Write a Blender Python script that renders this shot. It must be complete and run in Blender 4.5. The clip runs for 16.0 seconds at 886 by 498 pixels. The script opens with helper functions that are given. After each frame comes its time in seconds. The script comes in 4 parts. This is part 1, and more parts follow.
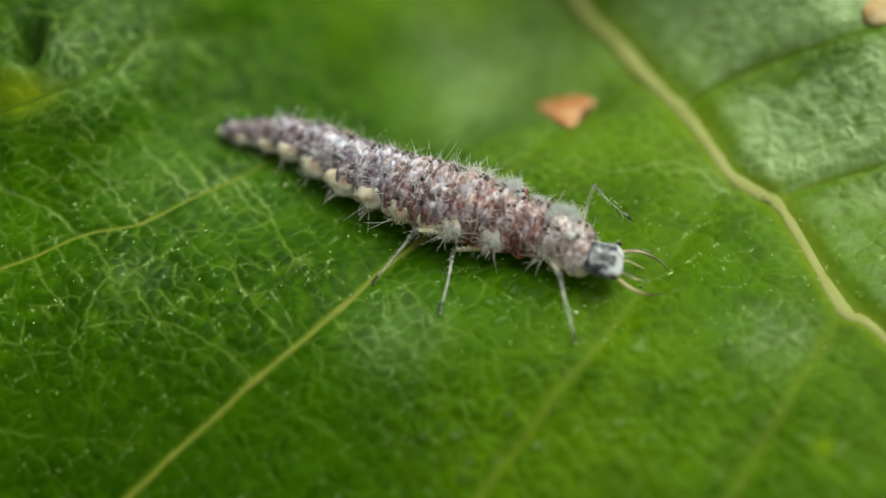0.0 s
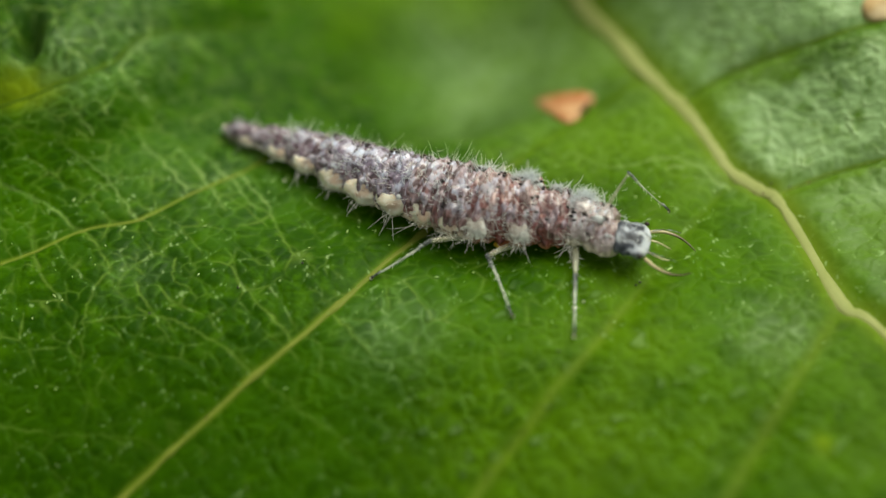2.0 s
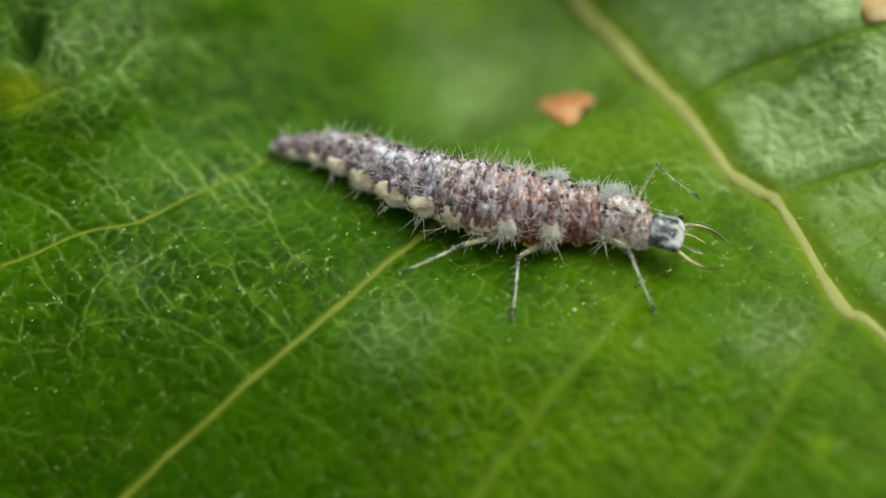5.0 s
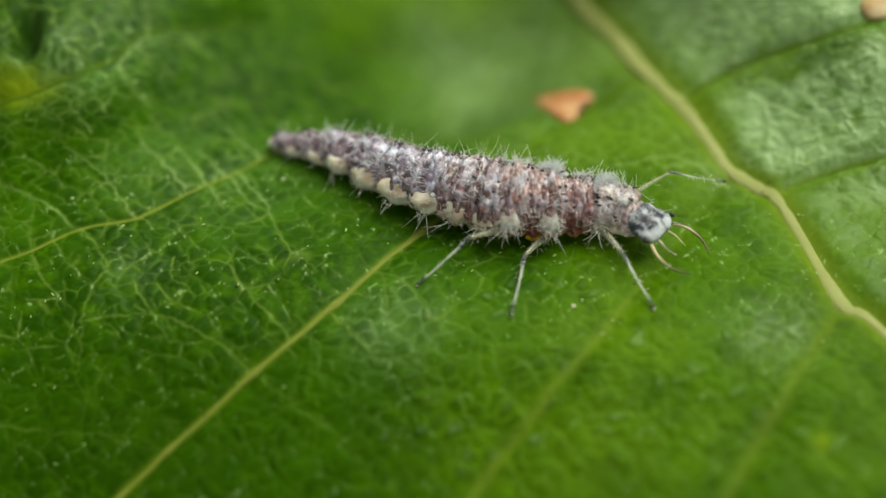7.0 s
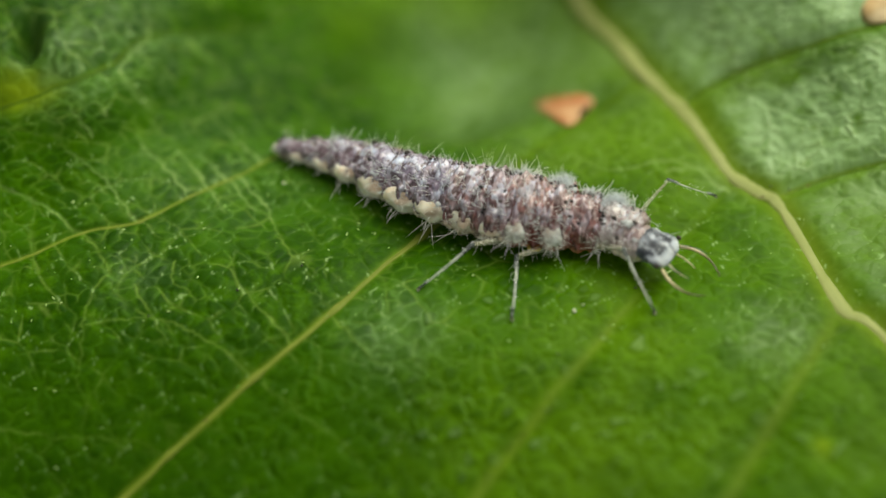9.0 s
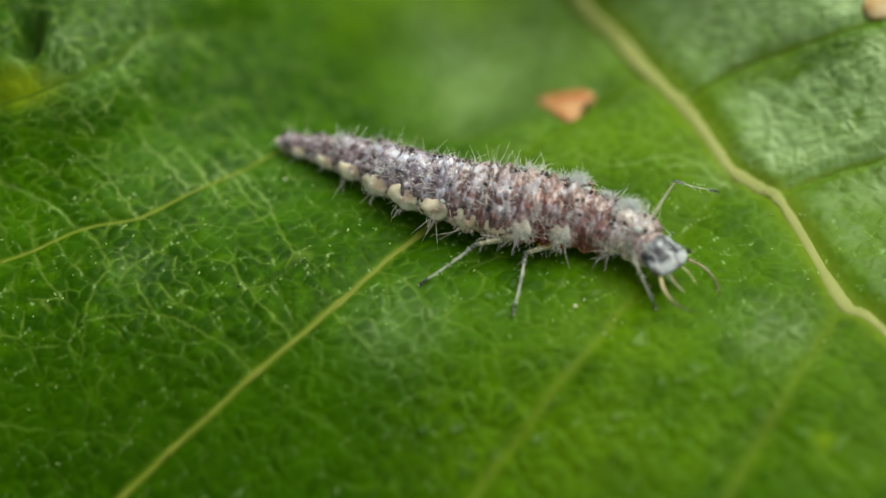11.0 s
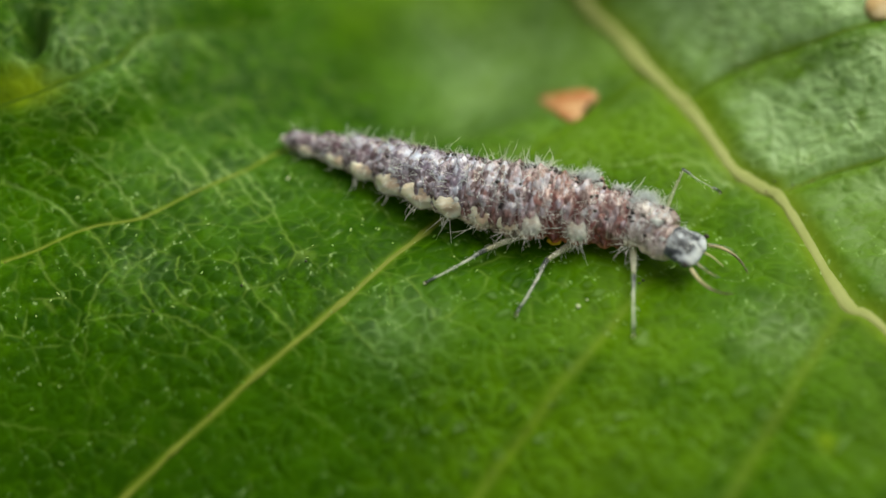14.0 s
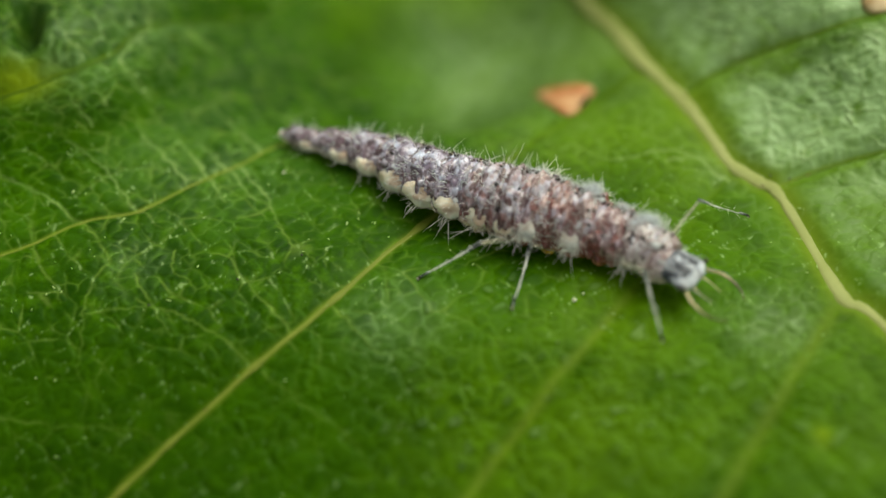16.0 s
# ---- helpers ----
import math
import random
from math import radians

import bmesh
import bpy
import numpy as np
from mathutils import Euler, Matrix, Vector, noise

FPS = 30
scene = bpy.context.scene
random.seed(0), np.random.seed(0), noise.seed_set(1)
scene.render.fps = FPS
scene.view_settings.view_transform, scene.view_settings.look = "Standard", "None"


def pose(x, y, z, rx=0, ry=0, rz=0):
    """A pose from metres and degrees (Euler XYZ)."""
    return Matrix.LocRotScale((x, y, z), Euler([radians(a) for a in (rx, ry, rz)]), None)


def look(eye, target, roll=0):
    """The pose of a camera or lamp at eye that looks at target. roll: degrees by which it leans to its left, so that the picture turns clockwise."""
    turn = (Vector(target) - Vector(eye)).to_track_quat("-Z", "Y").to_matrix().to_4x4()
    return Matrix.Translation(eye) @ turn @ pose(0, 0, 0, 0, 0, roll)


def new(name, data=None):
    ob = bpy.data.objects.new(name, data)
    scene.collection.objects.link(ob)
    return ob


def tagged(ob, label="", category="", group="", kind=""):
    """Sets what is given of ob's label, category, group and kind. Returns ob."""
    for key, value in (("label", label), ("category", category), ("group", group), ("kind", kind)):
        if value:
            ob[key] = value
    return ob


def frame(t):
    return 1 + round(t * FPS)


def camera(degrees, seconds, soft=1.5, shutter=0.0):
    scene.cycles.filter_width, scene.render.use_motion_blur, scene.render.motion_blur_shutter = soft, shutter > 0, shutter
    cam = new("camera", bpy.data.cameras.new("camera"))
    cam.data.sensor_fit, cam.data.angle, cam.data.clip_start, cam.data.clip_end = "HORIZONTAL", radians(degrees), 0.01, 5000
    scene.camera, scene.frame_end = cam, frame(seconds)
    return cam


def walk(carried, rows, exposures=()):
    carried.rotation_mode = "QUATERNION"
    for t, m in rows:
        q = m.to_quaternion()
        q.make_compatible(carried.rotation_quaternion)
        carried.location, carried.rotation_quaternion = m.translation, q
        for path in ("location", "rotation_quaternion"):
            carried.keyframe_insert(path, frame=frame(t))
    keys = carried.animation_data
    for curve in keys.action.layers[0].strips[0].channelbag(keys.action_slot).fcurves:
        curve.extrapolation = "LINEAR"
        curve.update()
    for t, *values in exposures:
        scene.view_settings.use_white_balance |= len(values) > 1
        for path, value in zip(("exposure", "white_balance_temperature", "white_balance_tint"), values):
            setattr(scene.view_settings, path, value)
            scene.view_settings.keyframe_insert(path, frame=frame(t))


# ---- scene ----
cam = camera(25, 16.0, soft=1.5)
MM = 0.001
CAMERA_ROWS = [
    (0, look((-0.000058, -0.028225, 0.028371), (-0.000017, 0.000129, 0), 0.053)),
    (0.5, look((-0.000041, -0.028309, 0.028186), (-0.000036, -0.000074, 0), 0.024)),
    (1, look((-0.000037, -0.028233, 0.028327), (-0.000015, 0.000109, 0), 0.015)),
    (1.5, look((-0.000080, -0.028246, 0.028269), (-0.000014, 0.000031, 0), 0.128)),
    (2, look((-0.000003, -0.028290, 0.028269), (0.000000, -0.000002, 0), 0.006)),
    (2.5, look((-0.000065, -0.028220, 0.028351), (-0.000018, 0.000090, 0), 0.080)),
    (3, look((-0.000011, -0.028287, 0.028301), (0.000037, 0.000012, 0), 0.088)),
    (3.5, look((-0.000044, -0.028207, 0.028370), (0.000011, 0.000159, 0), 0.068)),
    (4, look((-0.000023, -0.028255, 0.028315), (-0.000014, 0.000099, 0), -0.033)),
    (6.5, look((0.000015, -0.028290, 0.028284), (0.000037, 0.000014, 0), 0.044)),
    (7, look((0.000036, -0.028316, 0.028206), (0.000029, -0.000045, 0), -0.008)),
    (7.5, look((-0.000092, -0.028315, 0.028149), (-0.000089, -0.000145, 0), 0.008)),
    (8, look((0.000009, -0.028326, 0.028152), (-0.000041, -0.000294, 0), -0.069)),
    (8.5, look((0.000044, -0.028289, 0.028326), (0.000015, -0.000023, 0), -0.038)),
    (9, look((-0.000022, -0.028264, 0.028261), (0.000012, 0.000075, 0), 0.102)),
    (11.5, look((0.000029, -0.028325, 0.028247), (-0.000012, -0.000107, 0), -0.068)),
    (12, look((-0.000115, -0.028250, 0.028325), (-0.000041, -0.000018, 0), 0.133)),
    (12.5, look((-0.000072, -0.028218, 0.028380), (-0.000053, 0.000098, 0), 0.033)),
    (13, look((-0.000004, -0.028214, 0.028377), (-0.000056, 0.000095, 0), -0.089)),
    (13.5, look((-0.000061, -0.028240, 0.028183), (-0.000175, -0.000117, 0), -0.164)),
    (14, look((-0.000059, -0.028279, 0.028305), (-0.000067, -0.000053, 0), 0.029)),
    (14.5, look((-0.000034, -0.028239, 0.028344), (-0.000051, -0.000007, 0), -0.009)),
    (15, look((-0.000158, -0.028307, 0.028232), (-0.000082, -0.000151, 0), 0.139)),
    (15.5, look((0.000051, -0.028298, 0.028366), (0.000038, 0.000011, 0), -0.032)),
    (16, look((0.000024, -0.028358, 0.028182), (0.000011, -0.000230, 0), 0.009)),
]
walk(cam, CAMERA_ROWS, exposures=((0, 0.03, 7700, -5), (16, 0.03, 7700, -5)))
cam.data.dof.use_dof = True
cam.data.dof.focus_distance = 0.0399
cam.data.dof.aperture_fstop = 28

# ---- light: bright open shade, soft sun from behind and to one side ----
world = bpy.data.worlds.new("sky")
scene.world = world
world.use_nodes = True
wn = world.node_tree.nodes
sky = wn.new("ShaderNodeTexSky")
sky.sky_type = "NISHITA"
sky.sun_disc = False
sky.sun_elevation = radians(60)
sky.sun_rotation = radians(40)
sky.air_density = 0.5
sky.dust_density = 4.0
wn["Background"].inputs[1].default_value = 0.190
haze = wn.new("ShaderNodeHueSaturation")
haze.inputs["Saturation"].default_value = 0.12
world.node_tree.links.new(sky.outputs[0], haze.inputs["Color"])
world.node_tree.links.new(haze.outputs[0], wn["Background"].inputs[0])
sun_data = bpy.data.lights.new("sun", "SUN")
sun_data.energy = 2.15
sun_data.angle = radians(45)
sun_data.color = (1.0, 0.97, 0.93)
sun = new("sun", sun_data)
sun.matrix_world = look((0.030, 0.022, 0.090), (0, 0, 0))


# ---- materials ----
def material(name):
    m = bpy.data.materials.new(name)
    m.use_nodes = True
    return m, m.node_tree.nodes, m.node_tree.links, m.node_tree.nodes["Principled BSDF"]


def mix(nodes, links, fac, a, b):
    """A colour between a and b; each may be a socket or a colour, fac a socket or a number."""
    m = nodes.new("ShaderNodeMix")
    m.data_type = "RGBA"
    for socket, v in ((m.inputs[0], fac), (m.inputs[6], a), (m.inputs[7], b)):
        if isinstance(v, tuple):
            socket.default_value = (*v, 1)
        elif isinstance(v, (int, float)):
            socket.default_value = v
        else:
            links.new(v, socket)
    return m.outputs[2]


def noise_tex(nodes, links, scale, detail=3.0, rough=0.55, coords="Object", stretch=None):
    tc = nodes.new("ShaderNodeTexCoord")
    n = nodes.new("ShaderNodeTexNoise")
    n.inputs["Scale"].default_value = scale
    n.inputs["Detail"].default_value = detail
    n.inputs["Roughness"].default_value = rough
    if stretch:
        mp = nodes.new("ShaderNodeMapping")
        mp.inputs["Scale"].default_value = stretch
        links.new(tc.outputs[coords], mp.inputs[0])
        links.new(mp.outputs[0], n.inputs["Vector"])
    else:
        links.new(tc.outputs[coords], n.inputs["Vector"])
    return n.outputs["Fac"]


def steps(nodes, links, value, lo, hi):
    r = nodes.new("ShaderNodeMapRange")
    r.interpolation_type = "SMOOTHSTEP"
    r.inputs[1].default_value, r.inputs[2].default_value = lo, hi
    links.new(value, r.inputs[0])
    return r.outputs[0]


def times_of(nodes, links, a, b):
    m = nodes.new("ShaderNodeMath")
    m.operation = "MULTIPLY"
    links.new(a, m.inputs[0])
    if isinstance(b, (int, float)):
        m.inputs[1].default_value = b
    else:
        links.new(b, m.inputs[1])
    return m.outputs[0]


def attribute(nodes, name):
    a = nodes.new("ShaderNodeAttribute")
    a.attribute_name = name
    return a.outputs["Fac"]


def bump(nodes, links, bsdf, height, strength, distance):
    b = nodes.new("ShaderNodeBump")
    b.inputs["Strength"].default_value = strength
    b.inputs["Distance"].default_value = distance
    links.new(height, b.inputs["Height"])
    links.new(b.outputs[0], bsdf.inputs["Normal"])


def leaf_material():
    m, n, l, p = material("leaf_green")
    broad = noise_tex(n, l, 260, 2)
    small = noise_tex(n, l, 2600, 4, 0.6)
    blotch = noise_tex(n, l, 900, 3, 0.55)
    c = mix(n, l, steps(n, l, broad, 0.35, 0.68), (0.011, 0.044, 0.0002), (0.0295, 0.096, 0.0004))
    c = mix(n, l, steps(n, l, small, 0.40, 0.75), c, (0.0395, 0.112, 0.0006))
    # yellower tone near the midrib, carrying some painted brightness
    c = mix(n, l, times_of(n, l, attribute(n, "yellow_lit"), 0.85), c, (0.092, 0.185, 0.005))
    c = mix(n, l, times_of(n, l, steps(n, l, blotch, 0.48, 0.66), 0.38), c, (0.006, 0.034, 0.0003))
    c = mix(n, l, times_of(n, l, attribute(n, "cell"), 0.52), c, (0.004, 0.027, 0.0003))
    # shade put into the leaf colour as a deeper green
    c = mix(n, l, times_of(n, l, attribute(n, "painted_shade"), 0.55), c, (0.018, 0.060, 0.0003))
    # pale sky sheen is painted into the colour; the gloss below follows it
    waxy = times_of(n, l, attribute(n, "sheen"), steps(n, l, noise_tex(n, l, 3200, 4, 0.6), 0.18, 0.56))
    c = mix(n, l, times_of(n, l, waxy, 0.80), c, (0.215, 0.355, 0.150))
    c = mix(n, l, times_of(n, l, attribute(n, "net"), 0.64), c, (0.150, 0.240, 0.042))
    c = mix(n, l, times_of(n, l, attribute(n, "vein"), 0.75), c, (0.150, 0.215, 0.022))
    # highlights painted on the raised dashes, and a paler tone on upper fine veins
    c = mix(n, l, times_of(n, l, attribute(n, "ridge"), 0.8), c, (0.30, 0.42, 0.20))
    # small highlights painted in pale green
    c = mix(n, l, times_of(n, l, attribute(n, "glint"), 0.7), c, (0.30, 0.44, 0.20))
    c = mix(n, l, times_of(n, l, attribute(n, "scar"), 0.85), c, (0.17, 0.25, 0.010))
    l.new(c, p.inputs["Base Color"])
    r = n.new("ShaderNodeMapRange")
    r.inputs[3].default_value, r.inputs[4].default_value = 0.36, 0.58
    l.new(small, r.inputs[0])
    l.new(r.outputs[0], p.inputs["Roughness"])
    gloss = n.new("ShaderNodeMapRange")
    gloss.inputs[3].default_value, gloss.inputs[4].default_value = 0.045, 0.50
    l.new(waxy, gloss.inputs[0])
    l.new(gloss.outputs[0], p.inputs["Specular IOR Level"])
    bump(n, l, p, noise_tex(n, l, 9000, 3), 0.5, 0.00002)
    return m


def vein_material(name, low, high):
    m, n, l, p = material(name)
    c = mix(n, l, noise_tex(n, l, 1500, 4), low, high)
    dots = steps(n, l, noise_tex(n, l, 5200, 1), 0.71, 0.76)
    c = mix(n, l, dots, c, (0.07, 0.045, 0.02))
    l.new(c, p.inputs["Base Color"])
    p.inputs["Roughness"].default_value = 0.55
    p.inputs["Specular IOR Level"].default_value = 0.15
    bump(n, l, p, noise_tex(n, l, 6000, 3), 0.5, 0.00002)
    return m


def skin_material(name, upper, upper_b, side, red, folds=0.8, lift=0.0, ruddy=0.55, dust=0.95, mottle=1.0):
    """Larval skin: mottled back, cream side, and red-brown where the folds stretch."""
    m, n, l, p = material(name)
    tc = n.new("ShaderNodeTexCoord")
    sep = n.new("ShaderNodeSeparateXYZ")
    l.new(tc.outputs["Object"], sep.inputs[0])
    c = mix(n, l, steps(n, l, noise_tex(n, l, 4200, 2), 0.40, 0.60), upper, upper_b)
    # upright folds: wine red in the creases, dusky and paler on the swellings
    fold = noise_tex(n, l, 7500, 2, 0.5, "Object", (1.0, 0.30, 0.30))
    flank = steps(n, l, sep.outputs[2], 0.00066, 0.00035)
    swell = mix(n, l, steps(n, l, noise_tex(n, l, 3000, 2), 0.42, 0.58), tuple(0.8 * q + 0.03 for q in upper), tuple(0.9 * q + 0.02 for q in upper_b))
    ridge = mix(n, l, steps(n, l, fold, 0.48, 0.62), red, swell)
    c = mix(n, l, times_of(n, l, flank, ruddy), c, ridge)
    c = mix(n, l, times_of(n, l, steps(n, l, noise_tex(n, l, 2400, 2), 0.50, 0.64), folds), c, red)
    low_side = steps(n, l, sep.outputs[2], lift, lift - 0.00022)
    c = mix(n, l, times_of(n, l, low_side, 0.85), c, side)
    # each pebble of the skin has its own tone, and the gaps between them are dark
    tone = attribute(n, "tone")
    c = mix(n, l, times_of(n, l, steps(n, l, tone, 0.30, 0.16), 0.75 * mottle), c, (0.050, 0.022, 0.028))
    c = mix(n, l, times_of(n, l, steps(n, l, attribute(n, "gap"), 0.34, 0.02), 0.72 * mottle), c, tuple(0.22 * q + 0.022 for q in red))
    powder = times_of(n, l, steps(n, l, tone, 0.38, 0.85), steps(n, l, noise_tex(n, l, 2300, 3, 0.6), 0.34, 0.60))
    up = steps(n, l, sep.outputs[2], 0.00018, 0.00066)
    c = mix(n, l, times_of(n, l, times_of(n, l, powder, up), dust), c, (0.53, 0.62, 0.84))
    l.new(c, p.inputs["Base Color"])
    p.inputs["Roughness"].default_value = 0.24
    p.inputs["Specular IOR Level"].default_value = 0.65
    soften(p, 0.12, 0.00012)
    bump(n, l, p, noise_tex(n, l, 6000, 3, 0.55), 0.7, 0.00006)
    return m


def soften(p, weight, depth):
    """Light goes a little way into skin, wax and horn."""
    p.inputs["Subsurface Weight"].default_value = weight
    p.inputs["Subsurface Radius"].default_value = (1.0, 0.8, 0.7)
    p.inputs["Subsurface Scale"].default_value = depth


def speckled(name, a, b, scale, rough=0.5, spec=0.5, alpha=1.0, soft=0.0, clear=0.0):
    m, n, l, p = material(name)
    l.new(mix(n, l, steps(n, l, noise_tex(n, l, scale, 4), 0.35, 0.65), a, b), p.inputs["Base Color"])
    p.inputs["Roughness"].default_value = rough
    p.inputs["Specular IOR Level"].default_value = spec
    p.inputs["Alpha"].default_value = alpha
    p.inputs["Transmission Weight"].default_value = clear
    p.inputs["IOR"].default_value = 1.35
    if soft:
        soften(p, soft, 0.0002)
    bump(n, l, p, noise_tex(n, l, scale * 3, 3), 0.4, 0.00001)
    return m


def cream_material():
    m, n, l, p = material("cream_tubercle")
    c = mix(n, l, steps(n, l, noise_tex(n, l, 3000, 3), 0.35, 0.65), (0.82, 0.73, 0.60), (0.95, 0.91, 0.84))
    tc = n.new("ShaderNodeTexCoord")
    sep = n.new("ShaderNodeSeparateXYZ")
    l.new(tc.outputs["Object"], sep.inputs[0])
    amber = times_of(n, l, steps(n, l, noise_tex(n, l, 2300, 2), 0.38, 0.66), steps(n, l, sep.outputs[2], -0.00006, 0.00012))
    c = mix(n, l, times_of(n, l, amber, 0.7), c, (0.33, 0.15, 0.07))
    l.new(c, p.inputs["Base Color"])
    p.inputs["Roughness"].default_value = 0.4
    soften(p, 0.5, 0.0002)
    bump(n, l, p, noise_tex(n, l, 9000, 3), 0.5, 0.00002)
    return m


def clear_fibre(name, colour, see_through=0.25):
    """Thin glassy fibres: half the light goes through them."""
    m, n, l, p = material(name)
    c = mix(n, l, noise_tex(n, l, 5000, 2), tuple(0.8 * q for q in colour), colour)
    l.new(c, p.inputs["Base Color"])
    p.inputs["Roughness"].default_value = 0.3
    through_it = n.new("ShaderNodeBsdfTranslucent")
    l.new(c, through_it.inputs[0])
    both = n.new("ShaderNodeMixShader")
    both.inputs[0].default_value = 0.5
    l.new(p.outputs[0], both.inputs[1])
    l.new(through_it.outputs[0], both.inputs[2])
    clear = n.new("ShaderNodeBsdfTransparent")
    glassy = n.new("ShaderNodeMixShader")
    glassy.inputs[0].default_value = see_through
    l.new(both.outputs[0], glassy.inputs[1])
    l.new(clear.outputs[0], glassy.inputs[2])
    l.new(glassy.outputs[0], n["Material Output"].inputs[0])
    return m


def head_material():
    m, n, l, p = material("head_plate")
    c = mix(n, l, steps(n, l, noise_tex(n, l, 3400, 4, 0.6, "Object", (0.6, 1.3, 1.0)), 0.38, 0.60), (0.075, 0.085, 0.12), (0.44, 0.48, 0.57))
    c = mix(n, l, times_of(n, l, attribute(n, "pale"), 0.7), c, (0.66, 0.69, 0.74))
    c = mix(n, l, attribute(n, "mark"), c, (0.012, 0.015, 0.028))
    l.new(c, p.inputs["Base Color"])
    p.inputs["Specular IOR Level"].default_value = 0.3
    p.inputs["Roughness"].default_value = 0.5
    bump(n, l, p, noise_tex(n, l, 9000, 3), 0.6, 0.00002)
    return m


def mandible_material():
    m, n, l, p = material("mandible_amber")
    tc = n.new("ShaderNodeTexCoord")
    sep = n.new("ShaderNodeSeparateXYZ")
    l.new(tc.outputs["Object"], sep.inputs[0])
    c = mix(n, l, steps(n, l, sep.outputs[0], 0.0005, 0.0010), (0.52, 0.44, 0.27), (0.045, 0.022, 0.010))
    l.new(c, p.inputs["Base Color"])
    p.inputs["Roughness"].default_value = 0.25
    return m


LEAF = leaf_material()
VEIN = vein_material("midrib_pale_green", (0.185, 0.220, 0.058), (0.300, 0.325, 0.135))
VEIN_FAINT = vein_material("rib_faint_green", (0.055, 0.125, 0.004), (0.095, 0.165, 0.009))
# groove shade put into the colour of three sunken ribs
VEIN_SHADED = vein_material("rib_shaded_green", (0.022, 0.070, 0.002), (0.040, 0.100, 0.004))
VEIN_SIDE = vein_material("rib_green", (0.105, 0.145, 0.015), (0.170, 0.205, 0.036))
SKIN_ABDOMEN = skin_material("abdomen_skin", (0.20, 0.165, 0.25), (0.46, 0.43, 0.56), (0.84, 0.74, 0.63), (0.16, 0.055, 0.048), 0.40, 0.00012, 0.42, 0.72)
SKIN_WAIST = skin_material("waist_skin", (0.22, 0.135, 0.16), (0.41, 0.335, 0.395), (0.80, 0.66, 0.53), (0.20, 0.055, 0.042), 0.4, 0.00012, 0.50, 0.62)
SKIN_THORAX = skin_material("thorax_skin", (0.22, 0.105, 0.108), (0.46, 0.355, 0.375), (0.46, 0.200, 0.095), (0.165, 0.030, 0.028), 0.45, -0.00002, 0.75, 0.55, 0.8)
SKIN_FOLD = skin_material("thorax_fold_skin", (0.20, 0.075, 0.072), (0.42, 0.27, 0.26), (0.42, 0.150, 0.060), (0.150, 0.024, 0.022), 0.5, -0.00004, 0.9, 0.42, 0.75)
SKIN_PRO = skin_material("prothorax_skin", (0.30, 0.24, 0.26), (0.56, 0.51, 0.54), (0.76, 0.67, 0.59), (0.17, 0.065, 0.068), 0.30, 0.00016, 0.45, 0.9, 0.5)
CREAM = cream_material()
TIP = speckled("wart_white", (0.54, 0.48, 0.45), (0.80, 0.78, 0.78), 2600, 0.35, soft=0.7)
BRISTLE = clear_fibre("bristle_white", (1.0, 1.0, 1.0), 0.0)
WAX = clear_fibre("wax_white", (0.90, 0.95, 1.0), 0.20)
CRUMB = speckled("dark_crumb", (0.012, 0.012, 0.016), (0.07, 0.055, 0.05), 6000, 0.5)
LEG = speckled("leg_translucent", (0.62, 0.60, 0.44), (0.90, 0.90, 0.78), 2600, 0.10, 0.8, 0.58, clear=0.55)
LEG_CLEAR = speckled("shin_clear", (0.55, 0.58, 0.57), (0.96, 0.98, 0.96), 3600, 0.10, 0.9, 0.60, clear=0.45)
LEG_DARK = speckled("leg_smoky", (0.04, 0.05, 0.055), (0.30, 0.33, 0.33), 5200, 0.15, alpha=0.72)
CLAW = speckled("claw_black", (0.01, 0.01, 0.01), (0.04, 0.03, 0.025), 6000, 0.3)
HEAD = head_material()
MANDIBLE = mandible_material()
PALP = speckled("palp_pale", (0.40, 0.36, 0.22), (0.62, 0.56, 0.38), 6000, 0.3)
RUST = speckled("rust_brown", (0.36, 0.12, 0.040), (0.47, 0.27, 0.14), 1500, 0.6)
TAN = speckled("dry_tan", (0.45, 0.30, 0.14), (0.66, 0.52, 0.34), 2200, 0.6)
YELLOW = speckled("egg_yellow", (0.55, 0.36, 0.02), (0.70, 0.50, 0.08), 3000, 0.4)
GRANULE = speckled("wax_granule", (0.10, 0.23, 0.035), (0.34, 0.47, 0.18), 900, 0.12)
GRAIN = speckled("pale_grain", (0.55, 0.60, 0.40), (0.80, 0.82, 0.66), 3000, 0.35)


# ---- helpers for meshes, all in millimetres ----
def part(name, bm, mat, parent=None, label="", smooth=True):
    bmesh.ops.scale(bm, vec=(MM, MM, MM), verts=bm.verts)
    me = bpy.data.meshes.new(name)
    bm.to_mesh(me)
    bm.free()
    if smooth:
        me.polygons.foreach_set("use_smooth", [True] * len(me.polygons))
    me.materials.append(mat)
    ob = new(name, me)
    if parent:
        ob.parent = parent
    if label:
        ob["label"] = label
    return ob


def curve(points, per=8):
    """Points of a smooth curve through the given ones."""
    p = [np.array(q, float) for q in points]
    p = [2 * p[0] - p[1]] + p + [2 * p[-1] - p[-2]]
    out = []
    for a, b, c, d in zip(p, p[1:], p[2:], p[3:]):
        for k in range(per):
            t = k / per
            out.append(0.5 * (2 * b + (c - a) * t + (2 * a - 5 * b + 4 * c - d) * t * t + (3 * b - a - 3 * c + d) * t ** 3))
    return np.array(out + [p[-2]])


